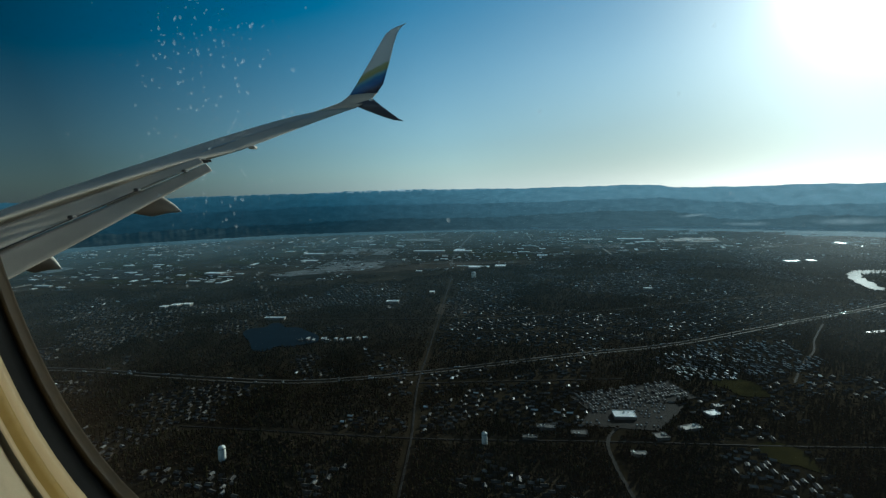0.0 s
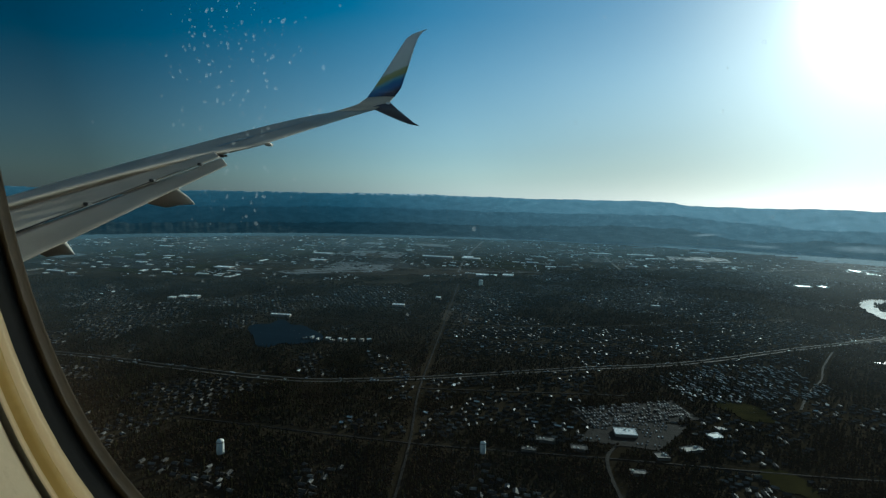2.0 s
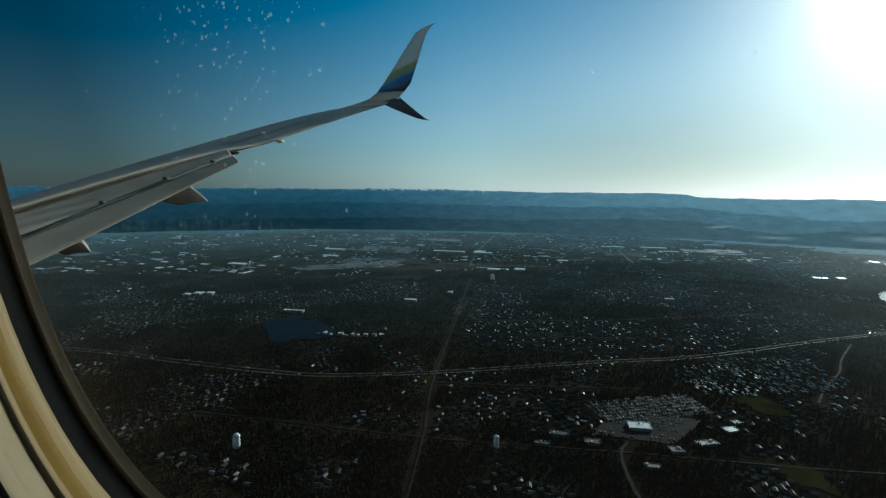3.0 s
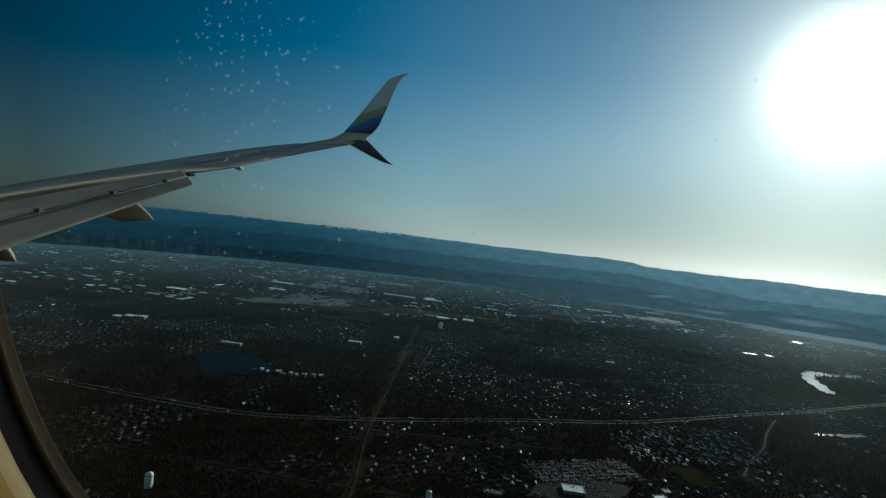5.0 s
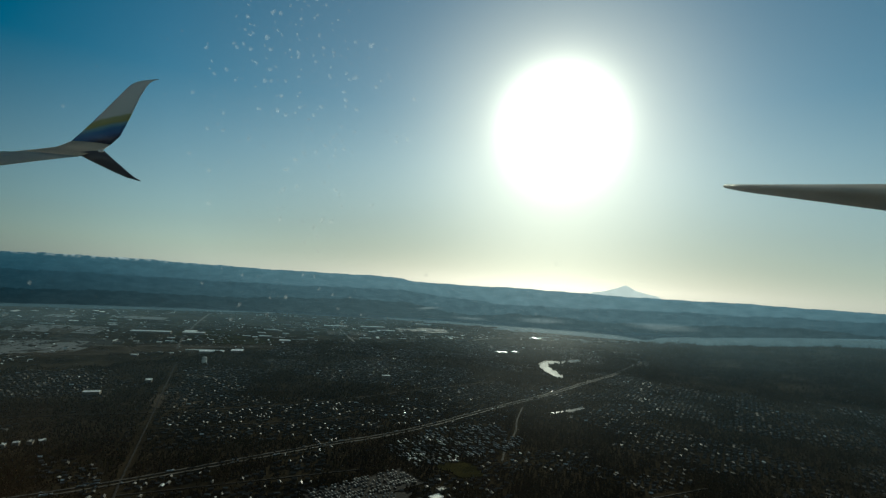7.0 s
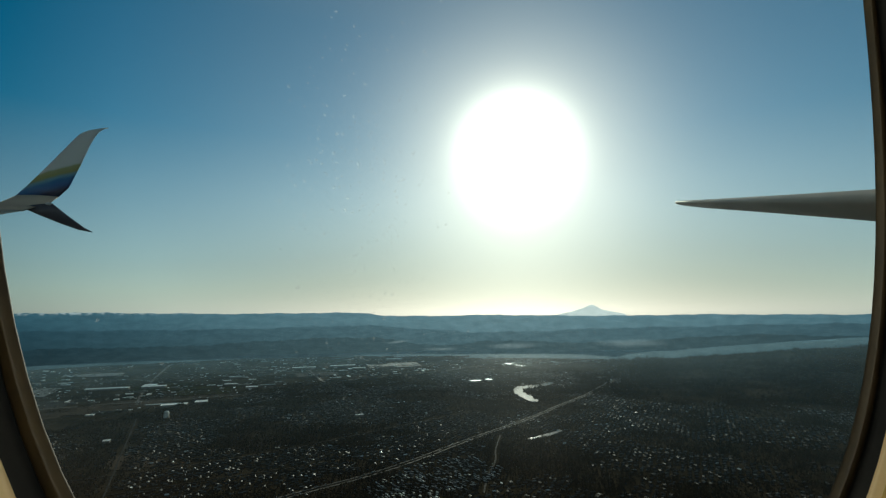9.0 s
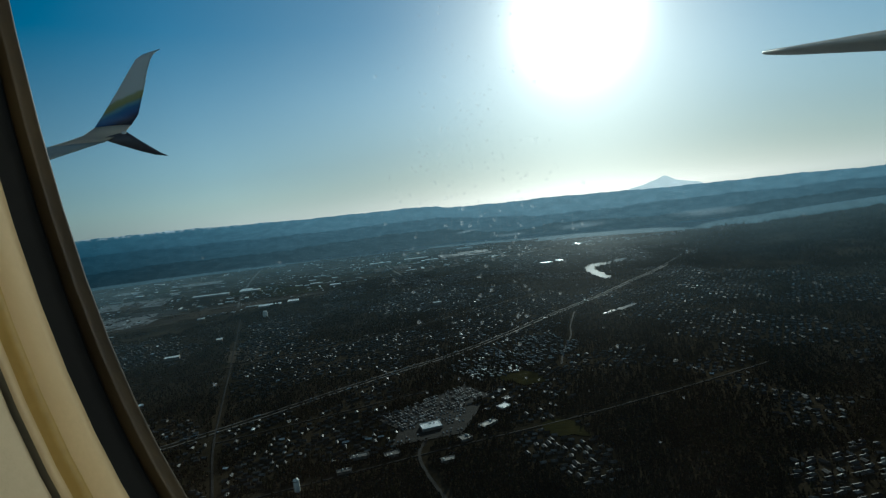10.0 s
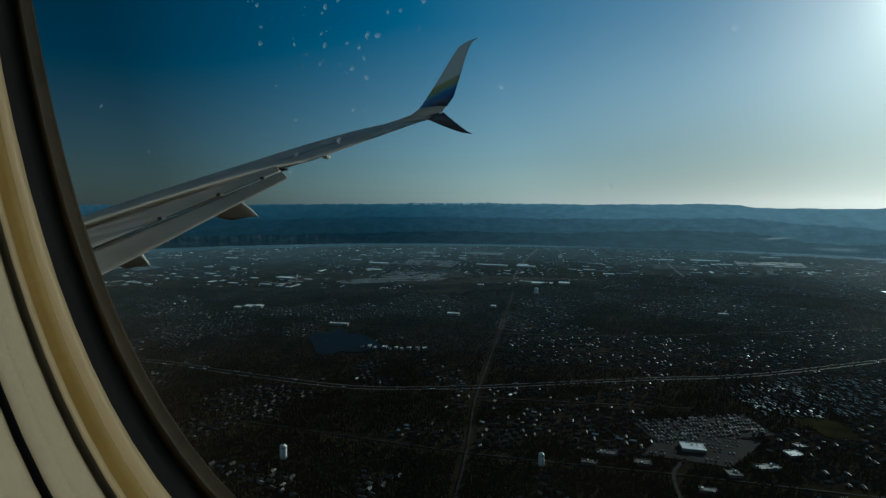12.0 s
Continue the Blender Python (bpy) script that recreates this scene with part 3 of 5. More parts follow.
def land(x, y):
    """Height of the land: a plateau, a lower valley beyond its edge, rising woods to the south."""
    r = np.hypot(x, y)
    az = np.degrees(np.arctan2(y, x))
    e = edge_r(az) * (1 + 0.02 * np.sin(az * 1.7) + 0.012 * np.sin(az * 4.3))
    z = -368 + 5 * waves(x, y, 1.6) * np.clip((r - 500) / 700, 0, 1)
    z = z + 9 * np.exp(-((r - e + 90) / 110.0) ** 2)
    z = z - 16 * step(e - 20, e + 190, r)
    z = z + 50 * step(e + 350, np.maximum(4280, e + 1000), r) * np.interp(az, [-50, -42, 90], [0, 1, 1])
    rise = np.interp(az, [-90, -60, -48, -38, -28, -15, 90], [230, 175, 95, 25, 0, 0, 0])
    return z + rise * step(2500, 4120, r) ** 1.2


def polar_sheet(name, radii, a0, a1, na, height, material):
    ang = np.radians(np.linspace(a0, a1, na))
    R, A = np.meshgrid(radii, ang, indexing="ij")
    X, Y = R * np.cos(A), R * np.sin(A)
    Z = height(X, Y)
    V = np.stack([X, Y, Z], -1).reshape(-1, 3)
    i, j = np.meshgrid(np.arange(len(radii) - 1), np.arange(na - 1), indexing="ij")
    q = (i * na + j).ravel()
    tris = np.concatenate([np.stack([q, q + na, q + na + 1], 1), np.stack([q, q + na + 1, q + 1], 1)])
    ob = bulk(name, V, tris, material)
    ob.data.polygons.foreach_set("use_smooth", np.ones(len(tris), dtype=bool))
    return ob


GROUND = mat("winter_ground", (0.013, 0.011, 0.006), (0.040, 0.031, 0.019), 1.0, 0, 0.006, 0, 0.06, 0.0, (0.38, 0.66))
radii = np.concatenate([np.linspace(0, 500, 8)[:-1], np.geomspace(500, 4960, 170)])
ground = polar_sheet("ground", radii, -180, 180, 541, land, GROUND)
tagged(ground, "dark winter ground with woods and grass", "ground", kind="structure")


# ---- far hills and the mountain: distance, blue haze put in as emission ----
def haze_glow_material(name, dark, far, r0, r1, veil, snow=0.0):
    m = bpy.data.materials.new(name)
    m.use_nodes = True
    n, l = m.node_tree.nodes, m.node_tree.links
    p = n["Principled BSDF"]
    p.inputs["Roughness"].default_value = 1.0
    p.inputs["Specular IOR Level"].default_value = 0.0
    co = n.new("ShaderNodeTexCoord")
    nz = n.new("ShaderNodeTexNoise")
    nz.inputs["Scale"].default_value = 0.012
    nz.inputs["Detail"].default_value = 8
    nz.inputs["Roughness"].default_value = 0.65
    mp = n.new("ShaderNodeMapping")
    mp.inputs["Scale"].default_value = (0.7, 0.7, 1.6)
    l.new(co.outputs["Object"], mp.inputs["Vector"])
    l.new(mp.outputs[0], nz.inputs["Vector"])
    ramp = n.new("ShaderNodeValToRGB")
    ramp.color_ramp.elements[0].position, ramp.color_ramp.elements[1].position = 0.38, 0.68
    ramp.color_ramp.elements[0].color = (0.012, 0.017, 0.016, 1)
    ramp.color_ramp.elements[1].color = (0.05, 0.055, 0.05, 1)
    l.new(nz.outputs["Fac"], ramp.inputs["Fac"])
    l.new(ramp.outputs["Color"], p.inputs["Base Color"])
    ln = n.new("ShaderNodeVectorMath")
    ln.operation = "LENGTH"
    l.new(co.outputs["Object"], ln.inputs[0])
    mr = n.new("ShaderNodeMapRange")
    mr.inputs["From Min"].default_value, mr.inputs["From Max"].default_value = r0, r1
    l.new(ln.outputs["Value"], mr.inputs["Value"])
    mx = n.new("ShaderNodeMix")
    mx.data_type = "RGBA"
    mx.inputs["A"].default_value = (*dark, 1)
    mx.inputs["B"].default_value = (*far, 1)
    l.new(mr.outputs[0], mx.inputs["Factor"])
    # the painted haze glow gets brighter towards the sun
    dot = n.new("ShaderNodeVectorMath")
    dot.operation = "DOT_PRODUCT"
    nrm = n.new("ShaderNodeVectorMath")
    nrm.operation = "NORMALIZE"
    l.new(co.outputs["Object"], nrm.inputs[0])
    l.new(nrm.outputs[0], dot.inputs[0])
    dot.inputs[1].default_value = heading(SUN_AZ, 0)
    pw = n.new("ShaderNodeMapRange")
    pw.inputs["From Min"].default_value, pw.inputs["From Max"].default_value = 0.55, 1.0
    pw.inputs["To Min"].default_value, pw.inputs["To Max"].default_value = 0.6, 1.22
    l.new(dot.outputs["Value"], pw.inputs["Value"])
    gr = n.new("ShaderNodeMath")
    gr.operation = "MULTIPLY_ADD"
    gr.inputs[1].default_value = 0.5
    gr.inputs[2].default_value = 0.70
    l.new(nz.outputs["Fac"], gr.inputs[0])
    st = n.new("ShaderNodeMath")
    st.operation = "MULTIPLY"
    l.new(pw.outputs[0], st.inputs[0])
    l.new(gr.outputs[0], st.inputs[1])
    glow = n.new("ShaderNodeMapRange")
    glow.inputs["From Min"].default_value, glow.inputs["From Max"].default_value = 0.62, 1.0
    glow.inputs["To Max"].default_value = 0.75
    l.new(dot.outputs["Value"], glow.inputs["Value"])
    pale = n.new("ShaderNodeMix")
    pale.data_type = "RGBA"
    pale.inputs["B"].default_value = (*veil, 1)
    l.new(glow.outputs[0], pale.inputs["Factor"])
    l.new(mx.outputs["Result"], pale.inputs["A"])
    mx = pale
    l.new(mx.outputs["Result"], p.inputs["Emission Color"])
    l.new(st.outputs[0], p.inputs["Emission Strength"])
    if snow:
        s2 = n.new("ShaderNodeTexNoise")
        s2.inputs["Scale"].default_value = 0.03
        s2.inputs["Detail"].default_value = 5
        l.new(co.outputs["Object"], s2.inputs["Vector"])
        sep = n.new("ShaderNodeSeparateXYZ")
        l.new(co.outputs["Object"], sep.inputs[0])
        hz = n.new("ShaderNodeMapRange")
        hz.inputs["From Min"].default_value, hz.inputs["From Max"].default_value = snow, snow + 30
        l.new(sep.outputs["Z"], hz.inputs["Value"])
        th = n.new("ShaderNodeMapRange")
        th.inputs["From Min"].default_value, th.inputs["From Max"].default_value = 0.47, 0.58
        l.new(s2.outputs["Fac"], th.inputs["Value"])
        both = n.new("ShaderNodeMath")
        both.operation = "MULTIPLY"
        l.new(hz.outputs[0], both.inputs[0])
        l.new(th.outputs[0], both.inputs[1])
        m3 = n.new("ShaderNodeMix")
        m3.data_type = "RGBA"
        ny = n.new("ShaderNodeMapRange")
        ny.inputs["From Min"].default_value, ny.inputs["From Max"].default_value = 300, 1200
        l.new(sep.outputs["Y"], ny.inputs["Value"])
        b2 = n.new("ShaderNodeMath")
        b2.operation = "MULTIPLY"
        l.new(both.outputs[0], b2.inputs[0])
        l.new(ny.outputs[0], b2.inputs[1])
        l.new(b2.outputs[0], m3.inputs["Factor"])
        l.new(mx.outputs["Result"], m3.inputs["A"])
        m3.inputs["B"].default_value = (0.55, 0.62, 0.68, 1)
        l.new(m3.outputs["Result"], p.inputs["Emission Color"])
    return m


def ridged(az, seed):
    v = 0
    for k, (fr, am) in enumerate(((0.11, 1.0), (0.31, 0.7), (0.83, 0.55), (2.1, 0.45), (5.3, 0.36), (11.7, 0.24), (23.0, 0.12))):
        v = v + am * np.sin(az * fr + seed * (k + 1.7))
    return v / 2.6


def hill_sheet(name, r0, r1, foot, crest, seed, rough, material, label, jag=0.12, a0=-75, a1=88):
    rr = np.linspace(r0, r1, 22)

    def height(X, Y):
        R = np.hypot(X, Y)
        az = np.degrees(np.arctan2(Y, X))
        s = np.clip((R - r0) / (r1 - r0), 0, 1)
        top = np.tan(np.radians(crest(az) + jag * ridged(az, seed))) * r1
        base = np.tan(np.radians(foot(az))) * r0
        fold = 0.5 * ridged(az * 1.9 + R * 0.011, seed + 2.1) + 0.5 * ridged(az * 4.3 - R * 0.017, seed + 4.4)
        return base + (top - base) * s ** 0.85 + rough * s * (1 - s) * 2.2 * fold

    ob = polar_sheet(name, rr, a0, a1, 1300, height, material)
    return tagged(ob, label, "hills", kind="structure")


HAZE_NEAR = haze_glow_material("wooded_hills_haze_glow", (0.0150, 0.0340, 0.047), (0.0095, 0.033, 0.052), 4100, 4400, (0.058, 0.088, 0.104))
HAZE_MID = haze_glow_material("middle_hills_haze_glow", (0.0150, 0.044, 0.066), (0.0170, 0.058, 0.093), 4410, 4600, (0.075, 0.118, 0.144))
HAZE_FAR = haze_glow_material("far_hills_haze_glow", (0.0180, 0.064, 0.105), (0.034, 0.106, 0.162), 4620, 4880, (0.115, 0.178, 0.215), snow=-10)
HAZE_PEAK = haze_glow_material("mountain_haze_glow", (0.47, 0.51, 0.53), (0.47, 0.51, 0.53), 4800, 5000, (0.47, 0.51, 0.53))
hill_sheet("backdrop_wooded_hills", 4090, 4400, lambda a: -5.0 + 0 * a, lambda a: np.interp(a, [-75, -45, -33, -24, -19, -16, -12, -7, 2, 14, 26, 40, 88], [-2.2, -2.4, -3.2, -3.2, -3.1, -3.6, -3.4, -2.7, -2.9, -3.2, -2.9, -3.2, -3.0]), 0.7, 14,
           HAZE_NEAR, "dark wooded hills beyond the valley, haze painted as blue glow", 0.22)
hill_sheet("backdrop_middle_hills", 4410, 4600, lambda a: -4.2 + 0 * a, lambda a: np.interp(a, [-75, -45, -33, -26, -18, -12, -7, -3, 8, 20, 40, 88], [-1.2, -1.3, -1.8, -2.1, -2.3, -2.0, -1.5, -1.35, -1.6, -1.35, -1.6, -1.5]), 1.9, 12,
           HAZE_MID, "forested hills in the middle distance, haze painted as blue glow", 0.2)
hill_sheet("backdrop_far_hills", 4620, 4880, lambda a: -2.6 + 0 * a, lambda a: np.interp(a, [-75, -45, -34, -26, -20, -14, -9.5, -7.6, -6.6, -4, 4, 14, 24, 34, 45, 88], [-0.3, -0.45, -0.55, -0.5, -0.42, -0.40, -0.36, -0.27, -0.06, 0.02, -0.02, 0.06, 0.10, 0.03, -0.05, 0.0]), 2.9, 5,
           HAZE_FAR, "far mountain ranges with patches of snow, haze painted as blue glow", 0.12)

# the high volcano
vol = []
NA, NR = 72, 22
VX, VY = 4900 * math.cos(radians(-30.4)), 4900 * math.sin(radians(-30.4))
rng = np.random.default_rng(7)
spur = rng.uniform(0.8, 1.2, NA)
for i in range(NR):
    s = i / (NR - 1)
    for k in range(NA):
        th = 2 * math.pi * k / NA
        rad = 350 * s * (1 + 0.10 * (spur[k] - 1) * 3 * s)
        h = 70 * (1 - s) ** 1.5 + 22 * max(0.0, 1 - (s / 0.24) ** 2) + 11 * max(0.0, 1 - abs(s - 0.3) / 0.16) * max(0.0, math.cos(th)) - 36
        h -= 90 * max(0.0, (s - 0.8) / 0.2)
        h += 4 * (spur[k] - 1) * math.sin(math.pi * s) * 6
        # flattened along the line of sight
        u, w = rad * math.cos(th), rad * math.sin(th) * 0.05
        a = radians(-30.4)
        vol.append((VX - u * math.sin(a) + w * math.cos(a), VY + u * math.cos(a) + w * math.sin(a), h))
mountain = smooth(raw("backdrop_mountain", vol, grid_faces(NR, NA, True), HAZE_PEAK))
tagged(mountain, "snowy volcano far off, pale haze painted as glow", "mountain", kind="structure")

# ---- water, roads ----
WATER = bpy.data.materials.new("lake_water")
WATER.use_nodes = True
_n, _l = WATER.node_tree.nodes, WATER.node_tree.links
_p = _n["Principled BSDF"]
_p.inputs["Base Color"].default_value = (0.006, 0.012, 0.016, 1)
_p.inputs["Roughness"].default_value = 0.10
_p.inputs["IOR"].default_value = 1.33
_p.inputs["Specular IOR Level"].default_value = 0.035
_w = _n.new("ShaderNodeTexNoise")
_w.inputs["Scale"].default_value = 0.08
_w.inputs["Detail"].default_value = 4
_b = _n.new("ShaderNodeBump")
_b.inputs["Strength"].default_value = 0.2
_b.inputs["Distance"].default_value = 0.5
_l.new(_w.outputs["Fac"], _b.inputs["Height"])
_l.new(_b.outputs[0], _p.inputs["Normal"])

WATER_DARK = mat("dark_lake_water", (0.007, 0.016, 0.026), (0.010, 0.021, 0.033), 0.4, 0, 0.02, 0, 0.2, 0.0)
ASPHALT = mat("weathered_asphalt", (0.016, 0.0145, 0.0125), (0.030, 0.027, 0.023), 0.95, 0, 0.05, 0, 0.8, 0.05)
HIGHWAY = mat("worn_concrete_road", (0.045, 0.039, 0.032), (0.078, 0.068, 0.056), 0.9, 0, 0.03, 0, 0.4, 0.2)
CONCRETE = mat("pale_concrete", (0.07, 0.066, 0.060), (0.12, 0.112, 0.10), 0.7, 0, 0.05, 0, 0.7)
DIRT = mat("bare_earth", (0.035, 0.027, 0.019), (0.07, 0.055, 0.04), 0.9, 0, 0.01, 0, 0.1, 0.0)
EARTH = mat("dark_wet_earth", (0.02, 0.017, 0.012), (0.04, 0.033, 0.025), 0.9, 0, 0.02, 0, 0.2, 0.0)
GRASS = mat("dull_grass", (0.015, 0.015, 0.005), (0.034, 0.030, 0.010), 0.95, 0, 0.02, 0, 0.3, 0.0)


def outline(cx, cy, rx, ry, turn, seed, n=44, rough=0.28):
    rg = np.random.default_rng(seed)
    ph = rg.uniform(0, 6.28, 6)
    pts = []
    for k in range(n):
        th = 2 * math.pi * k / n
        d = 1 + rough * sum(math.sin((j + 2) * th + ph[j]) / (j + 2) for j in range(6))
        u, w = rx * d * math.cos(th), ry * d * math.sin(th)
        pts.append((cx + u * math.cos(turn) - w * math.sin(turn), cy + u * math.sin(turn) + w * math.cos(turn)))
    return pts


def flat_area(name, pts, material, label, category, lift=1.2, level=None):
    """A level sheet a little above the land, with a skirt into the ground."""
    n = len(pts)
    if level is None:
        level = max(float(land(np.array(p[0]), np.array(p[1]))) for p in pts) + lift
    V = [(p[0], p[1], level) for p in pts] + [(p[0], p[1], level - 14) for p in pts]
    F = [tuple(range(n))] + [(i, i + n, (i + 1) % n + n, (i + 1) % n) for i in range(n)]
    ob = raw(name, V, F, material)
    return tagged(ob, label, category, kind="structure"), level


def drape(name, pts, material, label, category, lift=0.9):
    """A thin cover that follows the land inside an outline."""
    n = len(pts)
    cx, cy = sum(p[0] for p in pts) / n, sum(p[1] for p in pts) / n
    V = []
    for s in (1.0, 0.999, 0.8, 0.6, 0.4, 0.2, 0.02):
        for p in pts:
            x, y = lerp(cx, p[0], s), lerp(cy, p[1], s)
            V.append((x, y, float(land(np.array(x), np.array(y))) + (lift if s < 1 else -2)))
    return tagged(raw(name, V, grid_faces(7, n, True), material), label, category, kind="structure")


def hooked_lake(cx, cy, size):
    """A lake bent like a hook: a broad far arm and a narrow tail that reaches towards the viewer."""
    d = math.hypot(cx, cy)
    away, side = (cx / d, cy / d), (cy / d, -cx / d)
    shape = [(-90, 150), (-62, 215), (-10, 250), (45, 300), (95, 380), (112, 330), (70, 235), (10, 175), (-38, 110), (-42, 10), (-5, -120), (25, -235), (-10, -240), (-55, -120), (-88, 10)]
    pts = []
    n = len(shape)
    for i in range(n):
        p0, p1, p2, p3 = (Vector(shape[(i + k - 1) % n]) for k in range(4))
        for k in range(5):
            q = k / 5
            v = 0.5 * (2 * p1 + (p2 - p0) * q + (2 * p0 - 5 * p1 + 4 * p2 - p3) * q * q + (3 * p1 - p0 - 3 * p2 + p3) * q ** 3)
            u, w = (v + Vector((5 * math.sin(i * 2.7 + k * 1.9), 11 * math.sin(i * 1.3 + k * 2.3)))) * size
            pts.append((cx + side[0] * u + away[0] * w, cy + side[1] * u + away[1] * w))
    return pts


LAKES = [(hooked_lake(2215, -985, 0.95), "bright lake reflecting the low sun"),
         (outline(1130, 790, 140, 74, radians(38), 17, rough=0.36), "dark blue lake among woods"),
         (outline(1472, -700, 60, 13, radians(-62), 8, rough=0.55), "small bright pond among trees")]
for pts, label in LAKES:
    flat_area("water", pts, WATER_DARK if "dark" in label else WATER, label, "lake", 0.6)
drape("field", outline(2280, 1270, 260, 90, radians(-57), 11, rough=0.25), CONCRETE, "pale bare gravel field in the valley", "field", 0.9)
drape("field", outline(2420, 930, 520, 120, radians(-62), 12, rough=0.3), DIRT, "brown bare earth in the valley", "field", 0.7)
drape("field", outline(1010, -255, 55, 34, 0.4, 13), GRASS, "dull green grass field", "field", 0.9)
drape("field", outline(1500, 420, 90, 60, 0.4, 14), DIRT, "brown cleared field", "field", 0.9)
drape("field", outline(760, -250, 42, 24, 0.8, 15), GRASS, "dull green grass field", "field", 0.9)


rg = random.Random(33)
for _ in range(90):
    az, r = rg.uniform(-16, 62), rg.uniform(2300, 3950)
    if r < edge_r(az) + 260:
        continue
    cx, cy = r * math.cos(radians(az)), r * math.sin(radians(az))
    w, d = rg.uniform(30, 130), rg.uniform(40, 220)
    c, s = math.cos(0.07), math.sin(0.07)
    quad = [(cx + u * c - v * s, cy + u * s + v * c) for u, v in ((-w, -d), (0, -d), (w, -d), (w, 0), (w, d), (0, d), (-w, d), (-w, 0))]
    kind = rg.choice((GRASS, GRASS, ASPHALT, DIRT, CONCRETE, EARTH))
    drape("field", quad, kind, "flat open plot on the valley floor", "field", rg.uniform(0.5, 1.2))


def road(name, pts, width, material, label, lift=1.0, sub=14):
    """A carriageway strip that follows the land along a smooth line."""
    P = [Vector((*p, 0)) for p in pts]
    line = []
    for i in range(len(P) - 1):
        p0, p1, p2, p3 = P[max(0, i - 1)], P[i], P[i + 1], P[min(len(P) - 1, i + 2)]
        for k in range(sub):
            s = k / sub
            line.append(0.5 * ((2 * p1) + (p2 - p0) * s + (2 * p0 - 5 * p1 + 4 * p2 - p3) * s * s + (3 * p1 - p0 - 3 * p2 + p3) * s ** 3))
    line.append(P[-1])
    V = []
    for i, c in enumerate(line):
        d = (line[min(i + 1, len(line) - 1)] - line[max(i - 1, 0)]).normalized()
        nrm = Vector((-d.y, d.x, 0))
        z = float(land(np.array(c.x), np.array(c.y))) + lift
        for u, dz in ((-0.5, -3), (-0.5, 0), (0.5, 0), (0.5, -3)):
            q = c + nrm * (u * width)
            V.append((q.x, q.y, z + dz))
    ob = raw(name, V, grid_faces(len(line), 4), material)
    tagged(ob, label, "road", kind="structure")
    return line


HWY = [(700, 1750), (800, 1150), (812, 850), (842, 590), (897, 446), (973, 303), (1140, 14), (1276, -211), (1579, -597), (2000, -1080), (2500, -1600)]
hwy_line = road("road", HWY, 4.6, HIGHWAY, "pale divided highway through woods", 1.4)
road("road", [(p[0] + 15, p[1] + 4) for p in HWY], 4.2, HIGHWAY, "pale highway carriageway", 1.4)
STREETS = [([(500, 215), (690, 262), (925, 330), (1300, 410), (1800, 520), (2060, 575)], 8), ([(1056, -355), (1160, -400), (1260, -455), (1355, -491), (1500, -560)], 10),
           ([(640, 640), (690, 262), (745, -20), (800, -330), (900, -720)], 6), ([(905, 325), (960, 120), (1010, -60)], 6), ([(1240, 395), (1300, 180), (1380, -60)], 5),
           ([(560, -60), (745, -20), (845, -75)], 12), ([(1250, 1100), (1330, 700), (1420, 300), (1620, -150), (1900, -600)], 9), ([(900, 1500), (1300, 1250), (1700, 1150), (2000, 1000)], 9)]
for pts, w in STREETS:
    road("road", pts, w * 0.42, ASPHALT, "grey asphalt street", 1.1)
for pts in ([(2300, 1900), (2500, 1000), (2700, 300), (3100, -500), (3700, -1400)], [(3100, 1800), (3250, 900), (3450, 0), (3700, -900)], [(2500, 700), (3000, 800), (3900, 900)], [(3000, -100), (3900, 60)]):
    road("road", pts, 12, HIGHWAY, "pale straight road across the valley", 1.3, 8)
lot_pts = [(795, -95), (905, -150), (890, -5), (790, 20)]
drape("car_park", lot_pts, ASPHALT, "grey asphalt car park by the store", "car park")
drape("storage_yard", [(838, 0), (900, 40), (1016, -134), (940, -172)], ASPHALT, "grey storage yard with rows of vehicles", "yard")

# ---- buildings ----
ROOF_WHITE = mat("white_membrane_roof", (0.66, 0.65, 0.62), (0.82, 0.81, 0.78), 0.40, 0, 0.05, 0, 0.5, 0.5, vary=0.3)
ROOF_METAL = mat("pale_metal_roof", (0.06, 0.054, 0.047), (0.18, 0.165, 0.145), 0.55, 0, 0.2, 0, 2, 0.15, vary=0.9)
ROOF_SHINGLE = mat("shingle_roof", (0.028, 0.025, 0.022), (0.078, 0.069, 0.060), 0.7, 0, 0.2, 0, 2, 0.18, vary=0.9)
ROOF_PALE = mat("pale_mobile_home_roof", (0.32, 0.29, 0.25), (0.66, 0.61, 0.54), 0.42, 0, 0.2, 0, 2, 0.5, vary=0.65)
WALL_PALE = mat("pale_siding", (0.035, 0.028, 0.021), (0.085, 0.070, 0.052), 0.8, 0, 0.3, 0, 3, 0.05, vary=0.35)
WALL_BLOCK = mat("concrete_block_wall", (0.15, 0.13, 0.11), (0.23, 0.20, 0.17), 0.8, 0, 0.1, 0, 2, 0.1, vary=0.25)
STEEL_WHITE = mat("white_painted_steel", (0.80, 0.75, 0.67), (0.88, 0.83, 0.75), 0.35, 0, 0.15, 0, 2)
DARK_GLASS = mat("dark_window", (0.01, 0.012, 0.014), (0.03, 0.033, 0.036), 0.15, 0, 1)


def lz(x, y):
    return float(land(np.array(float(x)), np.array(float(y))))


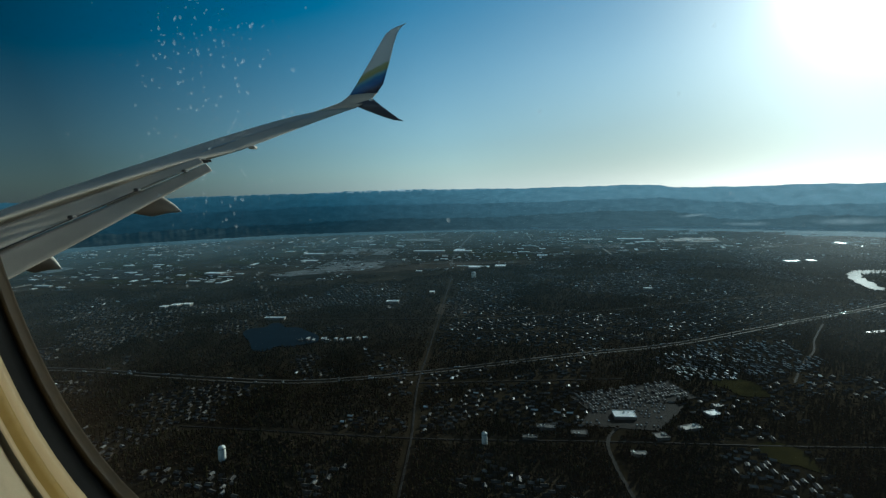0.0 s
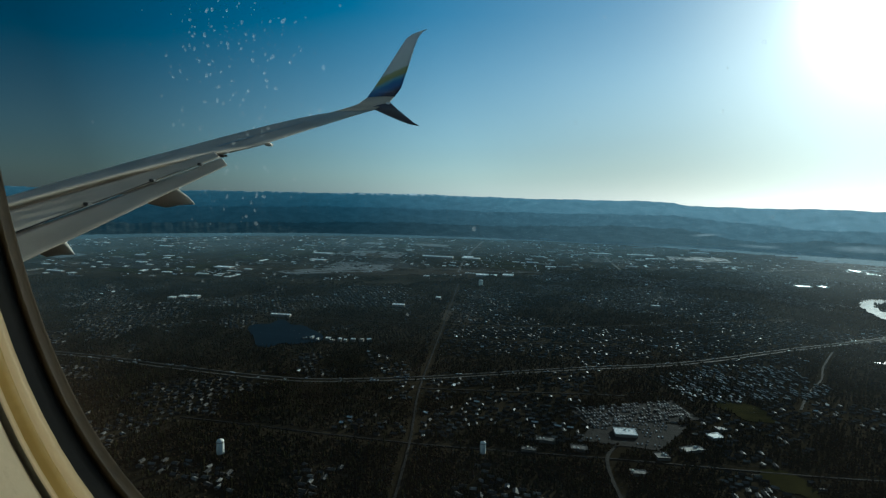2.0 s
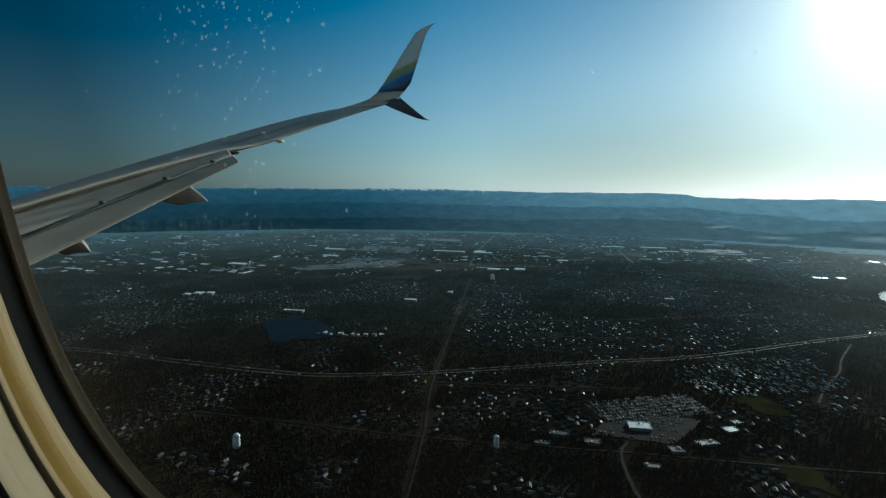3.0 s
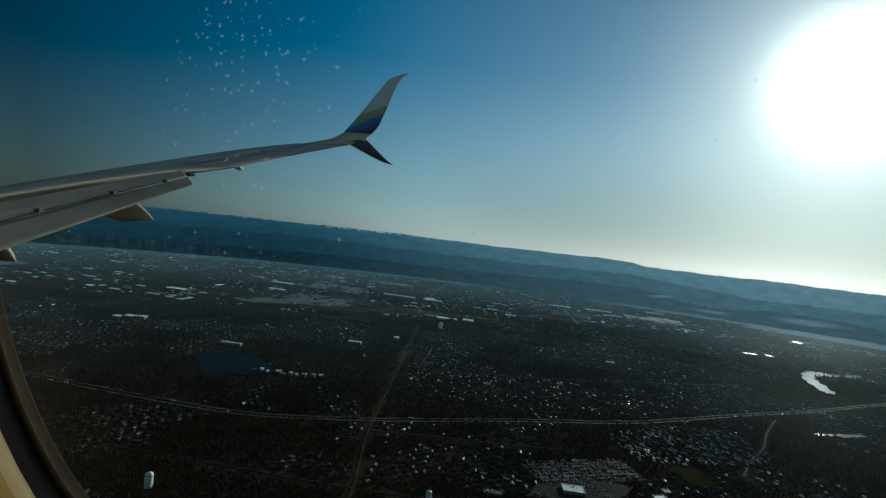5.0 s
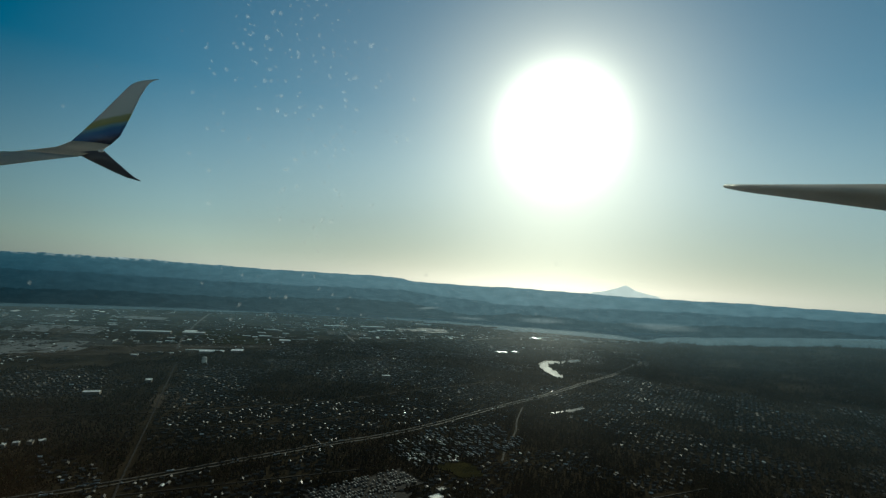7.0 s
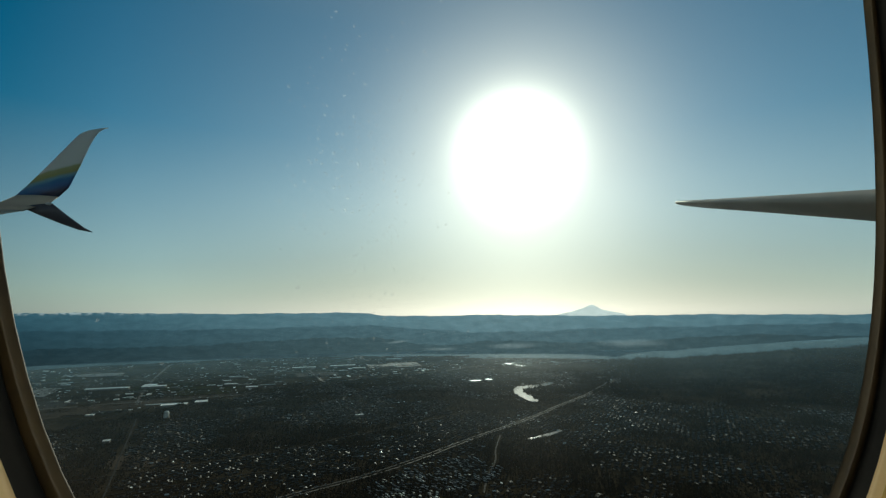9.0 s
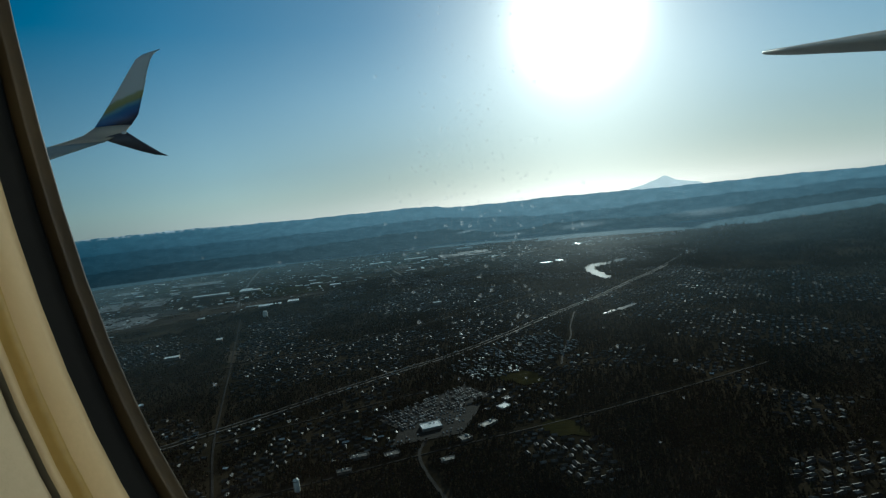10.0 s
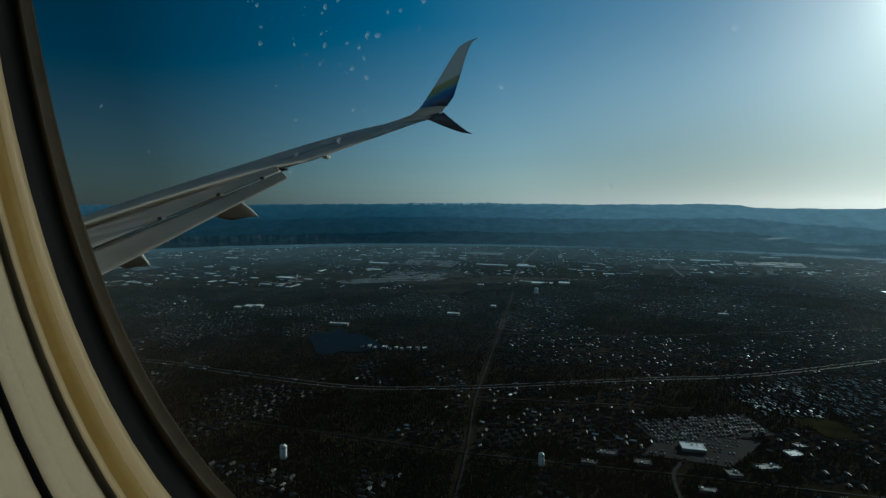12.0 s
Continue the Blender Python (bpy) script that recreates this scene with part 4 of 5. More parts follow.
def gable(w, d, h, rise, over=0.5):
    """Verts and faces of house walls with gables and of a thick pitched roof, on the origin."""
    a, b = w / 2, d / 2
    wv = [(-a, -b, -3), (a, -b, -3), (a, b, -3), (-a, b, -3), (-a, -b, h), (a, -b, h), (a, b, h), (-a, b, h), (-a, 0, h + rise), (a, 0, h + rise)]
    wf = [(0, 1, 5, 4), (2, 3, 7, 6), (1, 2, 6, 9, 5), (3, 0, 4, 8, 7)]
    a, bb, k = a + over, b + over, rise / b * over
    rv = [(-a, -bb, h - k), (a, -bb, h - k), (a, 0, h + rise + 0.05), (-a, 0, h + rise + 0.05), (-a, bb, h - k), (a, bb, h - k)]
    rv += [(x, y, z + 0.3) for x, y, z in rv]
    rf = [(6, 7, 8, 9), (9, 8, 11, 10), (1, 0, 3, 2), (2, 3, 4, 5), (0, 1, 7, 6), (5, 4, 10, 11), (0, 6, 9, 3), (3, 9, 10, 4), (1, 2, 8, 7), (2, 5, 11, 8)]
    return wv, wf, rv, rf


def house_proto(w, d, h, rise, name, label, roof, group):
    wv, wf, rv, rf = gable(w, d, h, rise)
    h_ob = tagged(new(name), label, "house", group, "thing")
    raw("wall", wv, wf, WALL_PALE, h_ob)
    r = raw("roof", rv, rf, roof, h_ob)
    n = max(1, int(w // 5))
    for k in range(n):
        x = -w / 2 + w * (k + 0.5) / n
        raw("window", [(x - 0.7, -d / 2 - 0.05, 1.0), (x + 0.7, -d / 2 - 0.05, 1.0), (x + 0.7, -d / 2 - 0.05, 2.3), (x - 0.7, -d / 2 - 0.05, 2.3),
                       (x - 0.7, -d / 2 + 0.1, 1.0), (x + 0.7, -d / 2 + 0.1, 1.0), (x + 0.7, -d / 2 + 0.1, 2.3), (x - 0.7, -d / 2 + 0.1, 2.3)],
            [(0, 1, 2, 3), (0, 4, 5, 1), (1, 5, 6, 2), (2, 6, 7, 3), (3, 7, 4, 0)], DARK_GLASS, h_ob)
    return h_ob


def inside(x, y, pts):
    c = False
    j = len(pts) - 1
    for i in range(len(pts)):
        if (pts[i][1] > y) != (pts[j][1] > y) and x < (pts[j][0] - pts[i][0]) * (y - pts[i][1]) / (pts[j][1] - pts[i][1]) + pts[i][0]:
            c = not c
        j = i
    return c


PARK = [(1150, -110), (1290, -265), (1330, -400), (1190, -465), (1090, -345), (1020, -170)]
KEEP = [p for p, _ in LAKES] + [lot_pts, [(838, 0), (900, 40), (1016, -134), (940, -172)], outline(1010, -255, 55, 34, 0.4, 13), outline(760, -250, 42, 24, 0.8, 15)]
road_pts = []
for pts, w in STREETS:
    for (x0, y0), (x1, y1) in zip(pts[:-1], pts[1:]):
        m = int(math.hypot(x1 - x0, y1 - y0) // 14) + 1
        road_pts += [(x0 + (x1 - x0) * k / m, y0 + (y1 - y0) * k / m, 13) for k in range(m)]
road_pts += [(c.x + o, c.y, 9) for c in hwy_line for o in (0, 15)]
for i in range(len(hwy_line) - 1):
    a, b = hwy_line[i], hwy_line[i + 1]
    m = int((b - a).length // 14)
    road_pts += [(lerp(a.x, b.x, k / max(1, m)) + 7, lerp(a.y, b.y, k / max(1, m)), 16) for k in range(m)]
CELL = 30.0
road_cells = {}
for x, y, w in road_pts:
    road_cells.setdefault((int(x // CELL), int(y // CELL)), []).append((x, y, w))


def on_road(x, y, extra=0.0):
    i, j = int(x // CELL), int(y // CELL)
    for a in (i - 1, i, i + 1):
        for b in (j - 1, j, j + 1):
            for (u, v, w) in road_cells.get((a, b), ()):
                if math.hypot(x - u, y - v) < w * 0.62 + extra:
                    return True
    return False


built = {}


def claim(x, y, rad):
    i, j = int(x // CELL), int(y // CELL)
    for a in (i - 1, i, i + 1):
        for b in (j - 1, j, j + 1):
            for (u, v, w) in built.get((a, b), ()):
                if math.hypot(x - u, y - v) < rad + w:
                    return False
    built.setdefault((i, j), []).append((x, y, rad))
    return True


# the flat-roofed store and the shops around its car park
def flat_building(name, x, y, w, d, h, turn, roof, label, category, group=""):
    ob = tagged(new(name), label, category, group, "thing")
    a, b = w / 2, d / 2
    raw("wall", [(-a, -b, -4), (a, -b, -4), (a, b, -4), (-a, b, -4), (-a, -b, h), (a, -b, h), (a, b, h), (-a, b, h)], [(0, 1, 5, 4), (1, 2, 6, 5), (2, 3, 7, 6), (3, 0, 4, 7)], WALL_BLOCK, ob)
    k = 0.6
    top = raw("roof", [(-a, -b, h), (a, -b, h), (a, b, h), (-a, b, h), (-a, -b, h + 1.1), (a, -b, h + 1.1), (a, b, h + 1.1), (-a, b, h + 1.1), (-a + k, -b + k, h + 1.1), (a - k, -b + k, h + 1.1), (a - k, b - k, h + 1.1),
                 (-a + k, b - k, h + 1.1), (-a + k, -b + k, h + 0.4), (a - k, -b + k, h + 0.4), (a - k, b - k, h + 0.4), (-a + k, b - k, h + 0.4)],
        [(0, 1, 5, 4), (1, 2, 6, 5), (2, 3, 7, 6), (3, 0, 4, 7), (4, 5, 9, 8), (5, 6, 10, 9), (6, 7, 11, 10), (7, 4, 8, 11), (8, 9, 13, 12), (9, 10, 14, 13), (10, 11, 15, 14), (11, 8, 12, 15), (12, 13, 14, 15)], roof, ob)
    rg = random.Random(int(x * 7 + y))
    for _ in range(max(2, int(w * d // 900))):
        u, v, s = rg.uniform(-a * 0.75, a * 0.75), rg.uniform(-b * 0.7, b * 0.7), rg.uniform(1.2, 2.4)
        box("roof_unit", (u, v, h + 0.4 + s * 0.45), (s * 1.3, s, s * 0.9), STEEL_WHITE, top, "", 0, 0.08)
    ob.matrix_world = pose(x, y, lz(x, y), 0, 0, turn)
    claim(x, y, math.hypot(a, b) * 0.9)
    return ob


flat_building("store", 836, -47, 24, 34, 5, 10, ROOF_WHITE, "large store with white flat roof", "store")
for i, (x, y, w, d, tn) in enumerate([(812, -140, 20, 46, 30), (872, -182, 24, 30, 30), (905, -196, 18, 22, 30), (760, 20, 22, 34, 8), (770, 70, 18, 40, 8), (775, -95, 24, 26, 20), (715, -60, 16, 30, 8), (730, 90, 14, 30, 8)]):
    flat_building("shop", x, y, w * 0.72, d * 0.72, 3.4, tn, ROOF_WHITE if i == 1 else ROOF_SHINGLE if i % 2 else ROOF_METAL, "low flat-roofed shop by the car park", "shop", "shops round the car park")

# long apartment blocks by the dark lake
rg = random.Random(64)
for k in range(10):
    s = k / 9
    x, y = lerp(1108, 1150, s) + rg.uniform(-9, 9), lerp(706, 556, s) + rg.uniform(-3, 3)
    flat_building("apartment_block", x, y, rg.uniform(9, 18), rg.uniform(6, 12), rg.uniform(5, 8), 12 + rg.choice((0, 0, 25, -15)), ROOF_WHITE if k % 4 else ROOF_METAL, "pale apartment block in a row", "apartments", "row of apartment blocks")
for k, (x, y, w, d) in enumerate([(1384, 1353, 30, 26), (1352, 1372, 22, 20), (1400, 1320, 20, 26), (2640, -850, 40, 60), (2655, -930, 40, 30), (1290, 905, 14, 60), (1900, -180, 18, 30), (1740, 560, 24, 18), (1560, 640, 20, 40)]):
    flat_building("school", x, y, w, d, 7, 10, ROOF_WHITE, "pale flat-roofed school building among trees", "school", "flat-roofed public buildings")

# warehouses in the valley
WARE = [(2950, 960, 40, 190), (3030, 790, 60, 60), (2985, 760, 40, 110), (2425, 538, 46, 98), (2493, 445, 52, 50), (3615, 26, 36, 150), (3665, -230, 40, 170), (3560, -330, 40, 90), (4000, -720, 60, 160), (3880, -620, 50, 120),
        (2745, 1623, 50, 120), (2523, 1524, 40, 90), (2900, 280, 40, 60), (2100, 1800, 40, 90), (3930, -1150, 60, 120), (3800, -1350, 60, 140), (3900, -1500, 60, 90)]
for x, y, w, d in WARE:
    flat_building("warehouse", x, y, w, d, 7, 4, ROOF_WHITE, "long warehouse with white roof in the valley", "warehouse", "warehouses in the valley")
rg = random.Random(21)
made = 0
while made < 290:
    az, r = rg.uniform(-26, 62), rg.uniform(2200, 4050)
    x, y = r * math.cos(radians(az)), r * math.sin(radians(az))
    if r < edge_r(az) + 230 or (az > 20 and az < 36 and r < 2750):
        continue
    if noise.noise(Vector((x / 420, y / 420, 2.7))) < -0.12 or not claim(x, y, 24):
        made += 0.05
        continue
    flat_building("warehouse", x, y, rg.uniform(9, 24), rg.uniform(14, 40) + 60 * rg.random() ** 4, rg.uniform(2.5, 4.5), 4 + rg.choice((0, 0, 0, 90)), rg.choice((ROOF_WHITE, ROOF_WHITE, ROOF_METAL, ROOF_SHINGLE)), "warehouse in the valley with pale roof", "warehouse", "warehouses in the valley")
    made += 1

rg = random.Random(77)
made = 0
while made < 70:
    az, r = rg.uniform(-34, -21), rg.uniform(3500, 4080)
    x, y = r * math.cos(radians(az)), r * math.sin(radians(az))
    made += 0.25
    if r < edge_r(az) + 120 or not claim(x, y, 18):
        continue
    flat_building("warehouse", x, y, rg.uniform(14, 30), rg.uniform(30, 90), rg.uniform(4, 7), 4 + rg.choice((0, 0, 90)), rg.choice((ROOF_WHITE, ROOF_WHITE, ROOF_METAL)), "long pale-roofed warehouse glinting under the sun", "warehouse", "warehouses in the valley")
    made += 0.75

# mobile homes, in rows, with pale metal roofs
homes = []
for i, (w, d, roof) in enumerate(((9.5, 3.2, ROOF_PALE), (8, 3, ROOF_PALE), (10.5, 3.4, ROOF_METAL))):
    p = house_proto(w, d, 2.5, 0.7, "mobile_home", "mobile home with pale metal roof", roof, "mobile homes in the park")
    homes.append(p)
rg = random.Random(4)
first = [True] * 3
for i in range(27):
    for j in range(58):
        u, v = i * 13.5, j * 7.0
        x = 1000 + u + rg.uniform(-2, 2)
        y = -90 - v + rg.uniform(-1.5, 1.5) - i * 3
        if not inside(x, y, PARK) or rg.random() < 0.45 or not claim(x, y, 3.2):
            continue
        m = pose(x, y, lz(x, y) + 0.2, 0, 0, rg.uniform(-5, 5) + (22 if (i // 4) % 2 else 36))
        k = rg.randrange(3)
        if first[k]:
            homes[k].matrix_world = m
            first[k] = False
        else:
            copy_thing(homes[k], m)

# rows of stored vehicles in the yard
V, F = [], []
for i in range(7):
    for j in range(34):
        s, u = j / 33, i / 6
        x, y = lerp(848, 945, s) + u * 62, lerp(0, -160, s) + u * 30
        if rg.random() < 0.35:
            continue
        w, d, h = rg.uniform(5.5, 9), rg.uniform(2.2, 2.7), rg.uniform(1.8, 3.2)
        z = lz(x, y) + 0.8
        k = len(V)
        c, s2 = math.cos(1.02), math.sin(1.02)
        for (a, b, q) in ((-w / 2, -d / 2, 0), (w / 2, -d / 2, 0), (w / 2, d / 2, 0), (-w / 2, d / 2, 0), (-w / 2.2, -d / 2.3, h), (w / 2.2, -d / 2.3, h), (w / 2.2, d / 2.3, h), (-w / 2.2, d / 2.3, h)):
            V.append((x + (a * s2 - b * c) * 0.9, y + (a * c + b * s2) * 0.9, z + q))
        F += [(k, k + 1, k + 5, k + 4), (k + 1, k + 2, k + 6, k + 5), (k + 2, k + 3, k + 7, k + 6), (k + 3, k, k + 4, k + 7), (k + 4, k + 5, k + 6, k + 7)]
yard_vehicles = raw("stored_vehicles", V, F, mat("vehicle_paint", (0.06, 0.055, 0.05), (0.27, 0.25, 0.23), 0.45, 0.0, 0.3, 0, 2, 0.2, vary=0.9))
tagged(yard_vehicles, "rows of parked trailers and vehicles in the yard", "vehicles", kind="stuff")


# parked and driving cars, far too many and small to tell apart
V, F = [], []


def add_car(x, y, z, turn, length=4.4, width=1.8, high=1.45):
    k = len(V)
    c, q = math.cos(turn), math.sin(turn)
    for a, b, h in ((-0.5, -0.5, 0.15), (0.5, -0.5, 0.15), (0.5, 0.5, 0.15), (-0.5, 0.5, 0.15), (-0.5, -0.5, 0.55), (0.5, -0.5, 0.55), (0.5, 0.5, 0.55), (-0.5, 0.5, 0.55),
                    (-0.38, -0.42, 1.0), (0.2, -0.42, 1.0), (0.2, 0.42, 1.0), (-0.38, 0.42, 1.0)):
        u, v = a * length, b * width
        V.append((x + u * c - v * q, y + u * q + v * c, z + h * high))
    for f in ((0, 1, 5, 4), (1, 2, 6, 5), (2, 3, 7, 6), (3, 0, 4, 7), (4, 5, 9, 8), (5, 6, 10, 9), (6, 7, 11, 10), (7, 4, 8, 11), (8, 9, 10, 11)):
        F.append(tuple(k + i for i in f))


for i in range(9):
    for j in range(18):
        x, y = 800 + i * 11 + j * 0.6, 10 - j * 6.2 - i * 2.5
        if inside(x, y, lot_pts) and rg.random() < 0.55 and math.hypot(x - 836, y + 47) > 30:
            add_car(x, y, lz(x, y) + 0.95, 0.2 + rg.uniform(-0.05, 0.05))
for i in range(0, len(hwy_line) - 1):
    for o in (-1.6, 1.6, 13.4, 16.6):
        if rg.random() < 0.12:
            a, b = hwy_line[i], hwy_line[i + 1]
            f = rg.random()
            x, y = lerp(a.x, b.x, f) + o, lerp(a.y, b.y, f) + (4 if o > 5 else 0)
            add_car(x, y, lz(x, y) + 1.45, math.atan2(b.y - a.y, b.x - a.x), rg.choice((4.4, 4.6, 4.4, 13)), 2.0, rg.choice((1.45, 1.6, 1.5, 3.0)))
cars = raw("cars", V, F, mat("car_paint", (0.08, 0.08, 0.085), (0.45, 0.45, 0.45), 0.28, 0.1, 0.3, 0, 2, vary=0.7))
tagged(cars, "small cars in the car park and on the highway", "cars", kind="stuff")

# water towers
def water_tower(x, y, rad, h):
    ob = tagged(new("water_tower"), "white domed steel water tank above the trees", "water tower", "water towers", "thing")
    bm = bmesh.new()
    prof = [(rad, -4), (rad, h), (rad * 0.97, h + rad * 0.2), (rad * 0.85, h + rad * 0.42), (rad * 0.62, h + rad * 0.6), (rad * 0.32, h + rad * 0.7), (0.01, h + rad * 0.73)]
    rings = [[bm.verts.new((r * math.cos(2 * math.pi * k / 28), r * math.sin(2 * math.pi * k / 28), z)) for k in range(28)] for r, z in prof]
    for a, b in zip(rings[:-1], rings[1:]):
        for k in range(28):
            bm.faces.new((a[k], a[(k + 1) % 28], b[(k + 1) % 28], b[k]))
    smooth(part("tank", bm, STEEL_WHITE, ob))
    bm = bmesh.new()
    r1 = [bm.verts.new(((rad + 0.25) * math.cos(2 * math.pi * k / 28), (rad + 0.25) * math.sin(2 * math.pi * k / 28), h - 0.5)) for k in range(28)]
    r2 = [bm.verts.new(((rad + 0.25) * math.cos(2 * math.pi * k / 28), (rad + 0.25) * math.sin(2 * math.pi * k / 28), h + 0.3)) for k in range(28)]
    for k in range(28):
        bm.faces.new((r1[k], r1[(k + 1) % 28], r2[(k + 1) % 28], r2[k]))
    part("rim", bm, WALL_BLOCK, ob, "grey rim band")
    box("hatch", (0, 0, h + rad * 0.78), (1.4, 1.4, 0.8), WALL_BLOCK, ob, "grey roof hatch", 0, 0.1)
    ob.matrix_world = pose(x, y, lz(x, y))
    claim(x, y, rad + 5)


water_tower(569, 500, 5.2, 17)
water_tower(700, 152, 4.2, 15)
water_tower(2060, 480, 9, 16)

# houses along streets; the nearest ones single, the rest as one body of far houses
protos = []
for w, d, h, rise, roof in ((9, 5.5, 2.2, 1.4, ROOF_SHINGLE), (8.5, 5, 2.6, 1.3, ROOF_METAL), (7.5, 5, 2.2, 1.2, ROOF_METAL), (11, 6, 2.2, 1.5, ROOF_SHINGLE)):
    protos.append(house_proto(w, d, h, rise, "house", "small pale-walled house with pitched roof among trees", roof, "houses along the streets"))
used = [False] * 4
far_w, far_wf, far_r, far_rf, far_m, far_mf, far_v, far_vf = [], [], [], [], [], [], [], []
singles = 0
rg = random.Random(9)


def town(x, y):
    """How built-up the land is, from 0 to 1."""
    v = noise.noise(Vector((x / 300, y / 240, 4.2))) + 0.6 * noise.noise(Vector((x / 110, y / 95, 9.1)))
    return 0.5 + 2.3 * v


spots = []
for i in range(0, 135):
    for j in range(-240, 320):
        x = 480 + i * 22.0 + (4.6 if j % 2 else -4.6)
        y = j * 9.2
        x, y = x + 0.25 * y * 0.2 + rg.uniform(-2.2, 2.2), y + rg.uniform(-3, 3)
        r, az = math.hypot(x, y), math.degrees(math.atan2(y, x))
        if not (-62 < az < 66) or r < 480 or r > min(edge_r(az) - 60, 3300) or (az < -33 and r > 2400):
            continue
        tw = town(x, y)
        if rg.random() > min(0.85, (tw - 0.42) * 2.2):
            continue
        spots.append((r, x, y))
spots.sort()
for r, x, y in spots:
    if inside(x, y, PARK) or any(inside(x, y, k) for k in KEEP) or on_road(x, y, 5) or not claim(x, y, 4):
        continue
    turn = rg.choice((90, 90, 90, 0, 70)) + rg.uniform(-8, 8) + 6
    k = rg.choice((0, 0, 1, 2, 3))
    z = lz(x, y) + 0.3
    if singles < 260 and 560 < r < 1400 and x > 450:
        singles += 1
        m = pose(x, y, z, 0, 0, turn)
        if not used[k]:
            protos[k].matrix_world = m
            used[k] = True
        else:
            copy_thing(protos[k], m)
        continue
    wv, wf, rv, rf = gable(rg.uniform(6, 10.5), rg.uniform(4, 5.5), rg.choice((1.5, 1.5, 2.6)), rg.uniform(0.9, 1.4))
    c, s = math.cos(radians(turn)), math.sin(radians(turn))
    pick = rg.random()
    tgt = (far_v, far_vf) if pick < 0.014 else (far_m, far_mf) if pick < 0.28 else (far_r, far_rf)
    for src, fs, (vv, ff) in ((wv, wf, (far_w, far_wf)), (rv, rf, tgt)):
        k0 = len(vv)
        vv += [(x + a * c - b * s, y + a * s + b * c, z + q) for a, b, q in src]
        ff += [tuple(q + k0 for q in f) for f in fs]
# small buildings scattered along the valley floor
rg = random.Random(52)
count = 0
while count < 4600:
    az, r = rg.uniform(-34, 63), rg.uniform(2150, 4260)
    count += 1
    x, y = r * math.cos(radians(az)), r * math.sin(radians(az))
    if r < edge_r(az) + 210 or noise.noise(Vector((x / 260, y / 260, 6.1))) < -0.05 or not claim(x, y, 7):
        continue
    wv, wf, rv, rf = gable(rg.uniform(6, 20), rg.uniform(5, 9), rg.uniform(1.8, 3.2), rg.uniform(0.5, 1.2))
    turn = 4 + rg.choice((90, 90, 0))
    c, s = math.cos(radians(turn)), math.sin(radians(turn))
    z = lz(x, y) + 0.3
    tgt = (far_v, far_vf) if rg.random() < 0.35 else (far_m, far_mf) if rg.random() < 0.5 else (far_r, far_rf)
    for src, fs, (vv, ff) in ((wv, wf, (far_w, far_wf)), (rv, rf, tgt)):
        k0 = len(vv)
        vv += [(x + a * c - b * s, y + a * s + b * c, z + q) for a, b, q in src]
        ff += [tuple(q + k0 for q in f) for f in fs]
far = tagged(new("distant_houses"), "many small houses across the plateau", "houses", kind="stuff")
raw("wall", far_w, far_wf, WALL_PALE, far)
raw("roof", far_r, far_rf, ROOF_SHINGLE, far)
raw("roof", far_m, far_mf, ROOF_METAL, far)
raw("roof", far_v, far_vf, ROOF_WHITE, far)


